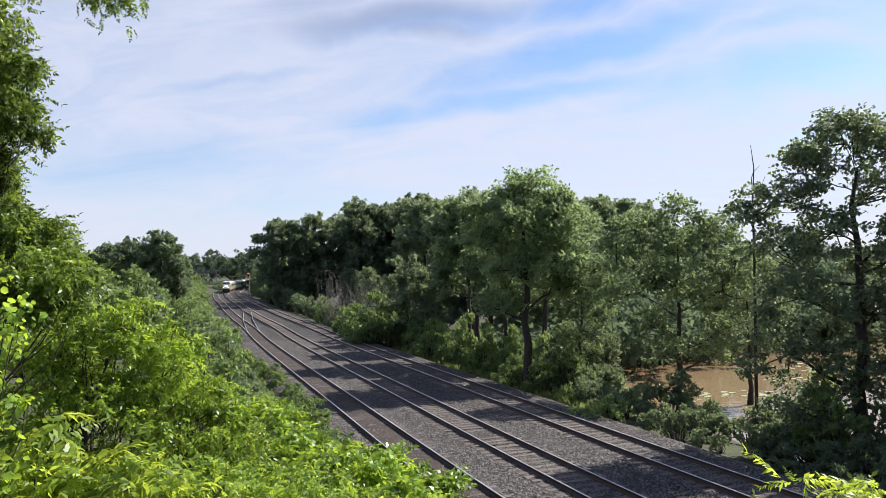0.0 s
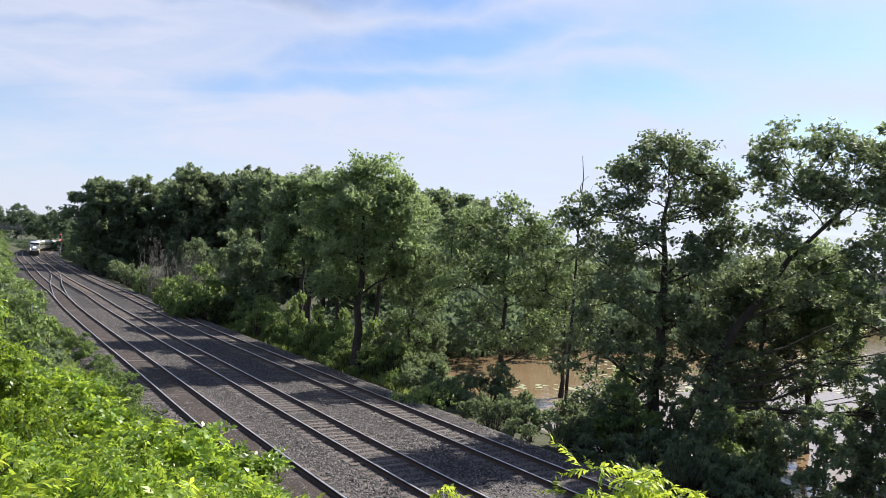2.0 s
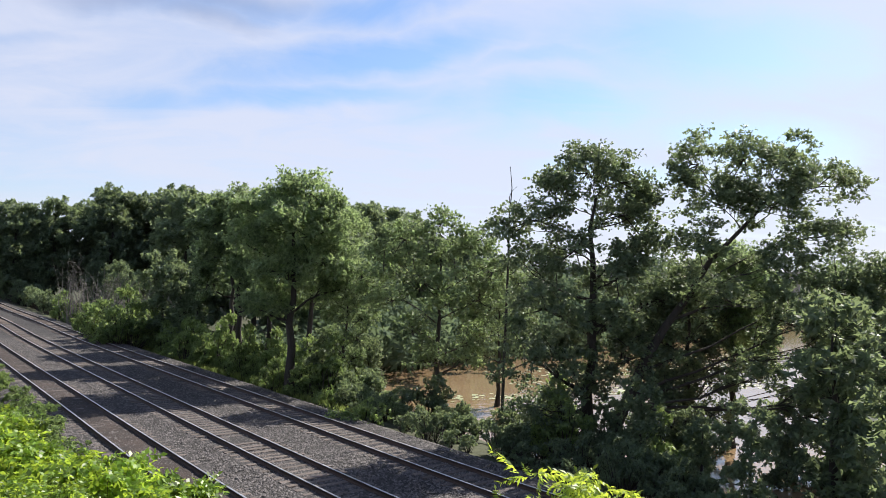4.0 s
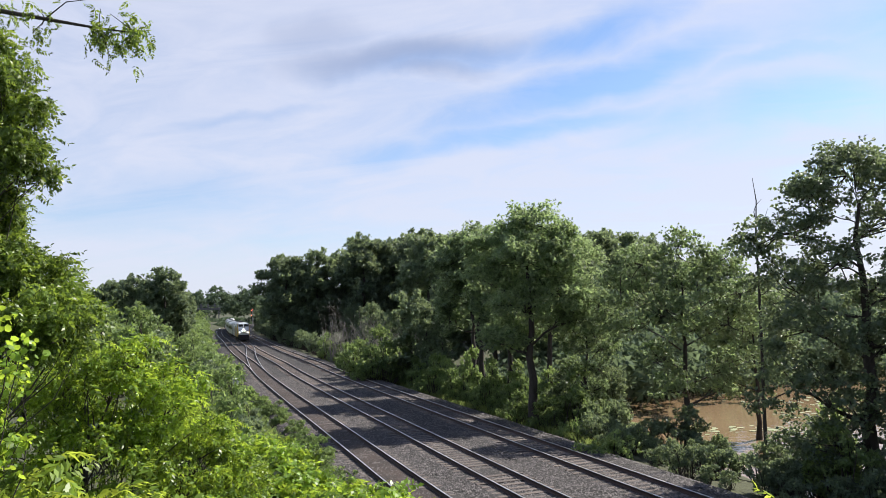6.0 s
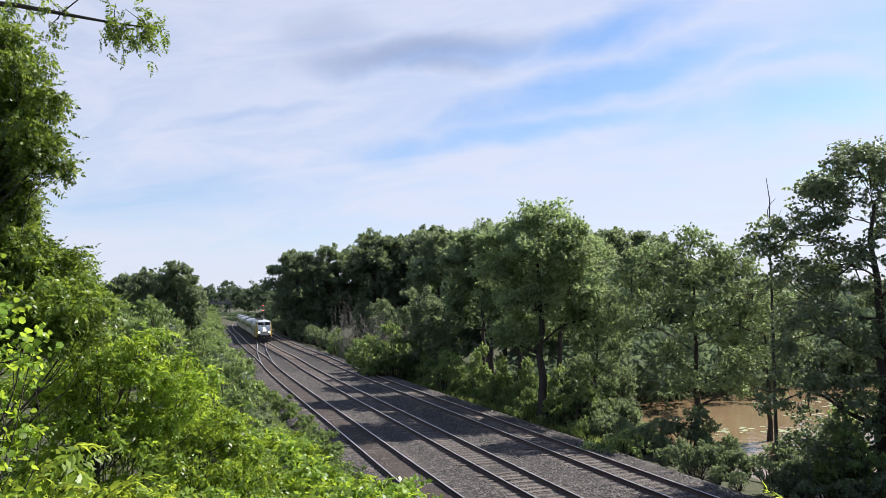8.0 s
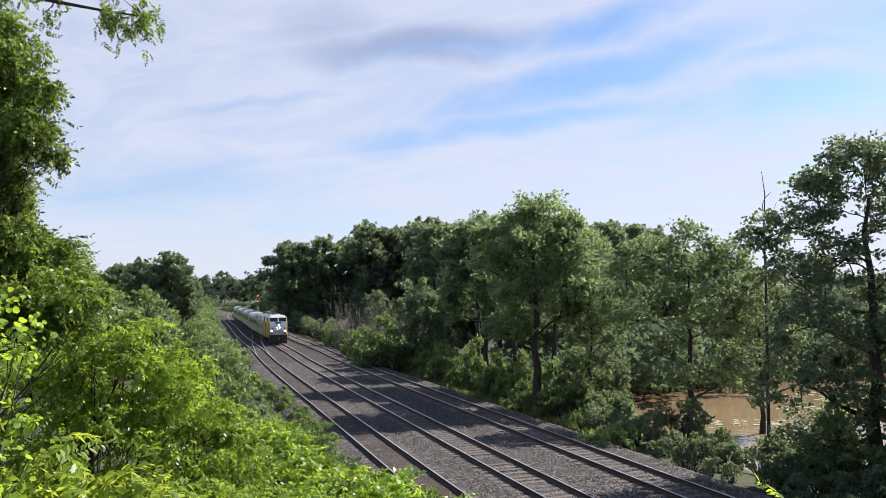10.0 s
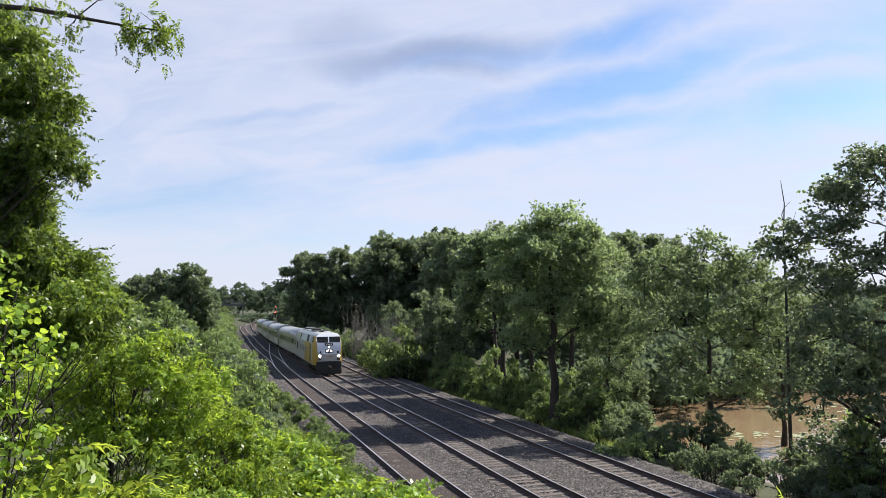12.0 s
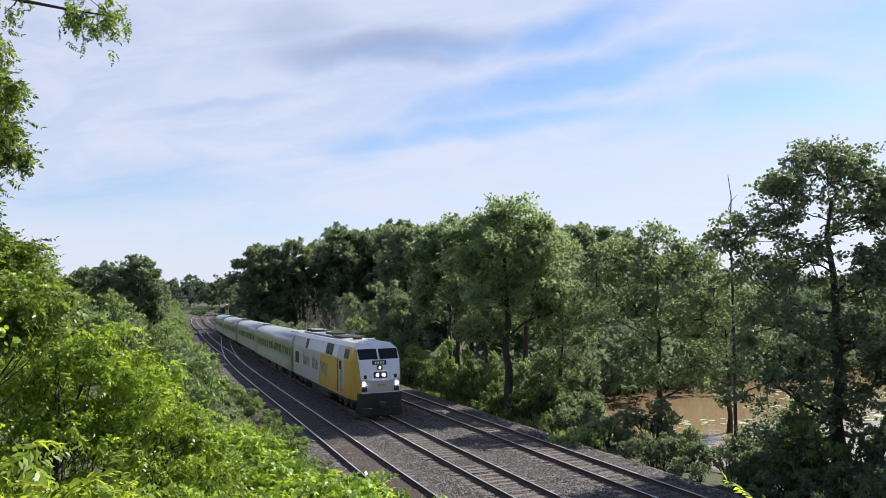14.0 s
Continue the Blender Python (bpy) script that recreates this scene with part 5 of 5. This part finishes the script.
def locomotive():
    t = thing("locomotive", "yellow and silver diesel passenger locomotive with lit headlights", "locomotive")
    LO = 1.0
    half = [(1.5, LO), (1.5, 1.9), (1.5, 2.8), (1.5, 3.25), (1.3, 4.08), (1.05, 4.32), (0.5, 4.42)]
    full = half + [(-x, z) for x, z in reversed(half)]
    cabt = full
    rings = [[(x, y, z) for x, z in full] for y in (-10.2, 7.3)] + [[(x, 8.9, z) for x, z in cabt]]
    # front ring: lower nose reaches forward, windscreen leans back
    fy = {0: 10.2, 1: 10.3, 2: 10.08, 3: 9.98, 4: 9.5, 5: 9.3, 6: 9.2}
    fw = {0: 1.14, 1: 1.2, 2: 1.25, 3: 1.27, 4: 1.26, 5: 1.0, 6: 0.5}
    fz = {0: LO, 1: 2.2, 2: 3.05, 3: 3.36, 4: 4.02, 5: 4.26, 6: 4.36}
    right = [(fw[k], fy[k], fz[k]) for k in range(7)]
    front = right + [(-x, y, z) for x, y, z in reversed(right)]
    bm = loft(rings + [front], closed=False)
    vs = [v for v in bm.verts]
    ring = vs[-14:]
    for k in range(6):
        bm.faces.new((ring[k], ring[k + 1], ring[12 - k], ring[13 - k]))
    bmesh.ops.recalc_face_normals(bm, faces=bm.faces)
    me = bpy.data.meshes.new("body")
    bm.to_mesh(me)
    for m_ in (SILVER, YELLOW, NOSE):
        me.materials.append(m_)
    for p in me.polygons:
        c, n = p.center, p.normal
        if c.y > 9.2 and n.y > 0.35 and abs(n.x) < 0.5:
            p.material_index = 2
        elif c.y > 7.4 and n.z < 0.6:
            p.material_index = 1
    bm.free()
    body = link("body", me, None, t)
    # yellow field on both sides, silver door bay behind the cab
    for s in (-1, 1):
        out = (s, 0, 0)
        part("side_panel", plate([(s * 1.503, -0.2, 1.05), (s * 1.503, 6.0, 1.05), (s * 1.503, 6.0, 3.24), (s * 1.503, 0.6, 3.24)], 0.006, out), YELLOW, t, "yellow side panel")
        d = part("cab_door", plate([(s * 1.503, 6.1, 1.15), (s * 1.503, 6.75, 1.15), (s * 1.503, 6.75, 3.22), (s * 1.503, 6.1, 3.22)], 0.012, out), SILVER, t, "silver cab door")
        part("door_window", plate([(s * 1.516, 6.25, 2.6), (s * 1.516, 6.6, 2.6), (s * 1.516, 6.6, 3.1), (s * 1.516, 6.25, 3.1)], 0.008, out), GLASS, d)
        for y in (6.0, 6.85):
            part("grab_rail", rod(bmesh.new(), (s * 1.56, y, 1.2), (s * 1.56, y, 3.2), 0.02, None, 6), BLACK, t)
        part("cab_side_window", plate([(s * 1.475, 7.3, 3.36), (s * 1.475, 8.4, 3.36), (s * 1.34, 8.25, 3.92), (s * 1.34, 7.3, 3.92)], 0.02, (s, 0, 0.24)), GLASS, t)
        for k, y in enumerate((-9.2, -8.35)):
            part("side_grille", plate([(s * 1.503, y, 1.95), (s * 1.503, y + 0.7, 1.95), (s * 1.503, y + 0.7, 2.85), (s * 1.503, y, 2.85)], 0.02, out), BLACK, t)
        # inclined grilles in the roof's shoulder
        for y0, y1 in ((-5.0, -4.2), (2.2, 3.0), (3.2, 4.0)):
            part("roof_grille", plate([(s * 1.485, y0, 3.32), (s * 1.485, y1, 3.32), (s * 1.308, y1, 4.05), (s * 1.308, y0, 4.05)], 0.03, (s, 0, 0.24)), BLACK, t)
        for y0, y1 in ((-4.0, 2.0), (4.3, 5.5)):
            part("shoulder_panel", plate([(s * 1.48, y0, 3.34), (s * 1.48, y1, 3.34), (s * 1.31, y1, 4.04), (s * 1.31, y0, 4.04)], 0.016, (s, 0, 0.24)), NOSE, t)
        part("sill", boxed(s * 1.42, -0.6, 0.93, 0.14, 18.2, 0.16, 0.02), UNDER, t)
        part("yellow_skirt", plate([(s * 1.503, 5.4, 1.05), (s * 1.503, 9.0, 1.05), (s * 1.503, 9.0, 1.5), (s * 1.503, 5.4, 1.5)], 0.006, out), YELLOW, t)
        # nose edge stripe in yellow beside the windscreen
        part("corner_post", plate([(s * 1.16, 10.22, 1.5), (s * 1.22, 10.29, 2.2), (s * 1.28, 9.98, 3.36), (s * 1.29, 9.5, 4.0), (s * 1.33, 9.2, 3.9), (s * 1.42, 9.35, 3.2), (s * 1.43, 9.3, 1.5)], 0.012, (s, 0.6, 0)), YELLOW, t)
    # windscreen panes follow the slope between nose and roof
    for s in (-1, 1):
        part("windscreen", plate([(s * 0.06, 9.955, 3.4), (s * 1.2, 9.955, 3.4), (s * 1.23, 9.53, 3.985), (s * 0.06, 9.53, 3.985)], 0.014, (0, 0.81, 0.59)), GLASS, t)
        part("wiper", rod(bmesh.new(), (s * 0.15, 10.0, 3.36), (s * 0.6, 9.82, 3.65), 0.015, None, 5), BLACK, t)
    nb = part("number_box", boxed(0, 10.03, 3.2, 0.86, 0.12, 0.26, 0.02), BLACK, t, "black number box")
    for k in range(4):
        part("number_bar", boxed(-0.24 + k * 0.16, 10.094, 3.2, 0.1, 0.008, 0.14), BUOY_BARS, nb)
    lamps = part("headlight_box", boxed(0, 10.24, 2.5, 0.82, 0.14, 0.36, 0.03), BLACK, t)
    for x in (-0.19, 0.19):
        bm = bmesh.new()
        bmesh.ops.create_cone(bm, cap_ends=True, segments=18, radius1=0.085, radius2=0.085, depth=0.05, matrix=pose(x, 10.325, 2.5, 90))
        part("headlight", bm, LAMP, lamps, "lit white headlight")
    up = part("upper_light_box", boxed(0, 10.13, 2.92, 0.32, 0.14, 0.26, 0.03), BLACK, t)
    bm = bmesh.new()
    bmesh.ops.create_cone(bm, cap_ends=True, segments=14, radius1=0.065, radius2=0.065, depth=0.04, matrix=pose(0, 10.21, 2.92, 90))
    part("upper_light", bm, LAMP, up, "lit white lamp")
    for s in (-1, 1):
        part("classification_light", boxed(s * 0.92, 10.25, 2.4, 0.18, 0.12, 0.22, 0.03), BLACK, t)
        bm = bmesh.new()
        bmesh.ops.create_cone(bm, cap_ends=True, segments=16, radius1=0.085, radius2=0.085, depth=0.06, matrix=pose(s * 1.0, 10.3, 2.0, 90))
        part("ditch_light", bm, LAMP, t, "lit white ditch light")
        part("step_well", boxed(s * 0.98, 10.24, 1.68, 0.36, 0.1, 0.26, 0.03), BLACK, t)
    # grey band low on the nose with a shallow v
    part("nose_band", plate([(-1.15, 10.25, 1.5), (1.15, 10.25, 1.5), (1.19, 10.305, 2.26), (0, 10.305, 2.14), (-1.19, 10.305, 2.26)], 0.01, (0, 1, 0)), SILVER, t, "grey lower nose band")
    part("emblem_bar", boxed(-0.02, 10.32, 1.92, 0.5, 0.01, 0.1), YELLOW, t)
    # pilot, coupler, tank, trucks
    bm = boxed(0, 10.0, 0.98, 2.6, 0.62, 0.94, 0.06)
    box(bm, 0, 10.28, 0.36, 2.6, 0.16, 0.5, 0.04)
    part("pilot", bm, BLACK, t, "black pilot plate")
    bm = boxed(0, 10.6, 0.85, 0.26, 0.7, 0.26, 0.04)
    box(bm, 0.05, 10.95, 0.85, 0.34, 0.24, 0.34, 0.06)
    part("coupler", bm, UNDER, t)
    for x in (-0.5, 0.42, 0.62):
        part("air_hose", rod(bmesh.new(), (x, 10.4, 0.85), (x, 10.55, 0.35), 0.03, None, 6), BLACK, t)
    part("fuel_tank", boxed(0, -0.4, 0.62, 2.7, 5.6, 0.75, 0.15), UNDER, t)
    bogie(t, 6.4, 2.85)
    bogie(t, -6.9, 2.85)
    part("underframe", boxed(0, 0, 0.95, 2.6, 20.0, 0.2, 0.03), UNDER, t)
    # roof gear
    part("roof_deck", boxed(0, -3.5, 4.43, 1.7, 10.5, 0.08, 0.02), ROOF, t)
    for y in (-8.4, -6.7):
        f = part("roof_fan", rod(bmesh.new(), (0, y, 4.4), (0, y, 4.62), 0.72, 0.72, 20), BLACK, t)
        part("fan_guard", rod(bmesh.new(), (0, y, 4.63), (0, y, 4.65), 0.6, 0.6, 16), STEEL, f)
    part("exhaust_hood", boxed(0, -1.2, 4.52, 1.0, 2.2, 0.2, 0.05), BLACK, t)
    part("roof_hatch", boxed(0, 2.6, 4.47, 1.6, 3.0, 0.1, 0.03), BLACK, t)
    part("horn", boxed(0.3, 6.2, 4.5, 0.5, 0.6, 0.18, 0.04), BLACK, t)
    part("antenna_dome", boxed(-0.2, 7.6, 4.45, 0.5, 0.5, 0.14, 0.05), NOSE, t)
    part("rear_diaphragm", boxed(0, -10.35, 2.4, 1.2, 0.4, 2.7, 0.05), BLACK, t)
    # slogan on both sides, word by word towards the front or the rear
    for word, near, far in (("love", -5.9, 5.6), ("the", -2.35, 2.05), ("way", 0.5, -0.8)):
        cu = bpy.data.curves.new("slogan_word", "FONT")
        cu.body, cu.size, cu.extrude, cu.offset = word, 1.5, 0.004, 0.016
        tmp = bpy.data.objects.new("slogan_source", cu)
        scene.collection.objects.link(tmp)
        bpy.context.view_layer.update()
        me = bpy.data.meshes.new_from_object(tmp.evaluated_get(bpy.context.evaluated_depsgraph_get()))
        bpy.data.objects.remove(tmp)
        for s, y in ((1, near), (-1, far)):
            ob = link("slogan_word", me, LETTER, t, "grey lower-case lettering")
            ob.matrix_basis = pose(s * 1.516, y, 2.0, 90, 0, 90 * s)
    return t


def coach():
    t = thing("passenger_coach", "silver fluted stainless passenger coach with dark windows", "train carriage", group="train carriages")
    W = 1.5
    prof = section(W, 0.95, 3.35, 4.16)
    bm = loft([[(x, y, z) for x, z in prof] for y in (-12.6, 12.6)])
    me = bpy.data.meshes.new("body")
    bm.to_mesh(me)
    bm.free()
    me.materials.append(STAIN)
    me.materials.append(ROOF)
    for p in me.polygons:
        if p.normal.z > 0.3:
            p.material_index = 1
        p.use_smooth = p.center.z > 3.36 and abs(p.normal.y) < 0.5
    link("body", me, None, t)
    pane = {}
    for s in (-1, 1):
        out = (s, 0, 0)
        part("window_band", plate([(s * 1.503, -10.6, 2.08), (s * 1.503, 10.6, 2.08), (s * 1.503, 10.6, 3.12), (s * 1.503, -10.6, 3.12)], 0.006, out), BAND, t, "grey-green band round the windows")
        for k in range(12):
            y = -9.9 + k * 1.8
            if s not in pane:
                b = plate([(s * 1.51, -0.68, 2.26), (s * 1.51, 0.68, 2.26), (s * 1.51, 0.68, 2.92), (s * 1.51, -0.68, 2.92)], 0.008, out)
                pane[s] = bpy.data.meshes.new("window_pane")
                b.to_mesh(pane[s])
                b.free()
            ob = link("window_pane", pane[s], GLASS, t)
            ob.location.y = y
        for k in range(7):
            part("flute", boxed(s * 1.508, 0, 1.1 + k * 0.125, 0.03, 21.6, 0.05, 0.012), STAIN, t)
        for k in range(2):
            part("roof_flute", boxed(s * 1.505, 0, 3.2 + k * 0.1, 0.024, 25.2, 0.04, 0.01), STAIN, t)
        for y in (-11.75, 11.75):
            d = part("door", plate([(s * 1.503, y - 0.42, 1.0), (s * 1.503, y + 0.42, 1.0), (s * 1.503, y + 0.42, 3.1), (s * 1.503, y - 0.42, 3.1)], 0.012, out), STAIN, t)
            part("door_window", plate([(s * 1.517, y - 0.22, 2.2), (s * 1.517, y + 0.22, 2.2), (s * 1.517, y + 0.22, 2.9), (s * 1.517, y - 0.22, 2.9)], 0.006, out), GLASS, d)
            part("steps", boxed(s * 1.35, y, 0.7, 0.3, 0.8, 0.5, 0.03), UNDER, t)
    for y in (-12.8, 12.8):
        part("gangway_bellows", boxed(0, y, 2.3, 1.7, 0.66, 2.9, 0.08), BLACK, t)
    for y, l in ((-4.6, 3.2), (0.2, 4.2), (4.9, 2.6)):
        part("equipment_box", boxed(0, y, 0.66, 2.7, l, 0.62, 0.05), UNDER, t)
    part("roof_vent", boxed(0, 8.5, 4.17, 1.1, 4.2, 0.12, 0.04), ROOF, t)
    part("exhaust_fan", boxed(0, 11.3, 4.18, 1.0, 1.0, 0.14, 0.05), BLACK, t)
    bogie(t, 9.0, 2.5, 0.46)
    bogie(t, -9.0, 2.5, 0.46)
    return t


LOCO = locomotive()
COACHES = [coach()]
for _ in range(3):
    COACHES.append(copy_thing(COACHES[0], pose(0, 0, 0)))

# ---------------- ballast stones ----------------
def stones():
    rng = np.random.default_rng(17)
    n = 90000
    y = 20 + 62 * rng.uniform(0, 1, n) ** 1.6
    s = rng.uniform(-6.6, 7.8, n)
    x0, y0, z0, _, _ = on_line(np.interp(y, YS, ARC), s)
    z0 = z0 - 0.185 - 0.35 * np.clip(np.abs(s - 0.25) - 6.4, 0, 2)
    tv = np.array([(1, 0, 0), (0, 1, 0), (-1, 0, 0), (0, -1, 0), (0, 0, 0.8), (0, 0, -0.8)])
    tf = np.array([(0, 1, 4), (1, 2, 4), (2, 3, 4), (3, 0, 4)])
    r = rng.uniform(0.022, 0.055, n)
    v = tv[None] * (1 + rng.normal(0, 0.3, (n, 6, 1)))
    a = rng.uniform(0, 6.28, n)
    c, q = np.cos(a)[:, None], np.sin(a)[:, None]
    v = np.stack([v[..., 0] * c - v[..., 1] * q, v[..., 0] * q + v[..., 1] * c, v[..., 2]], -1) * r[:, None, None]
    v += np.stack([x0, y0, z0], -1)[:, None, :]
    f = tf[None] + (np.arange(n) * 6)[:, None, None]
    tagged(link("ballast_stones", raw_mesh("ballast_stones", v.reshape(-1, 3), f.reshape(-1, 3)), STONE), "loose grey ballast stones between the tracks", "stones", kind="stuff")


stones()


# ---------------- sleepers ----------------
def sleepers():
    rng = np.random.default_rng(3)
    bm = boxed(0, 0, 0, 2.6, 0.23, 0.17, 0.012)
    me = bpy.data.meshes.new("sleeper")
    bm.to_mesh(me)
    bm.free()
    me.materials.append(TIE)
    base = np.array([v.co for v in me.vertices])
    for key, s in TRACKS.items():
        drop = -0.178 if key == "near" else -0.168
        rest, n = [], 0
        for a in np.arange(arc_of(12), arc_of(330), 0.54):
            x, y, z, tx, ty = on_line(a, s)
            rz = math.degrees(math.atan2(-tx, ty)) + rng.normal(0, 0.8)
            zz = float(z) + drop - 0.085 + rng.normal(0, 0.008)
            if 20 < y < 100:
                ob = link("sleeper", me, None, TRACK_OBS[key])
                ob.matrix_basis = pose(float(x), float(y), zz, rng.normal(0, 0.5), rng.normal(0, 0.3), rz)
            else:
                c, q = math.cos(radians(rz)), math.sin(radians(rz))
                cr = [(-1.3, -0.115), (1.3, -0.115), (1.3, 0.115), (-1.3, 0.115)]
                top = [(x + c * u - q * w, y + q * u + c * w, zz + 0.085) for u, w in cr]
                rest.append(top + [(u, w, zz - 0.085) for u, w, _ in top])
        k = np.arange(len(rest))[:, None, None] * 8
        f = (np.array([(0, 1, 2, 3), (0, 4, 5, 1), (1, 5, 6, 2), (2, 6, 7, 3), (3, 7, 4, 0)])[None] + k).reshape(-1, 4)
        tagged(link("sleeper_rest", raw_mesh("sleeper_rest", np.array(rest).reshape(-1, 3), f), TIE, TRACK_OBS[key]), kind="stuff")


sleepers()


# ---------------- what moves ----------------
SPEED, NOSE_Y = 17.8, 43.4      # metres a second; where the train's nose is at 14 s


def ride(vehicle, back, wheelbase):
    """Rows for a vehicle whose middle runs that far behind the train's nose."""
    rows = []
    for k in range(57):
        t = k * 0.25
        a = arc_of(NOSE_Y) + SPEED * (14 - t) + back
        x1, y1, z1, _, _ = on_line(a - wheelbase / 2)
        x2, y2, z2, _, _ = on_line(a + wheelbase / 2)
        rz = math.degrees(math.atan2(-(x1 - x2), y1 - y2))
        rows.append((t, pose(float(x1 + x2) / 2, float(y1 + y2) / 2, float(z1 + z2) / 2, 0, 0, rz)))
    walk(vehicle, rows)


def motions():
    ride(LOCO, 10.4, 13.3)
    for k, c in enumerate(COACHES):
        ride(c, 21.0 + 13.1 + k * 26.2, 18.0)


motions()
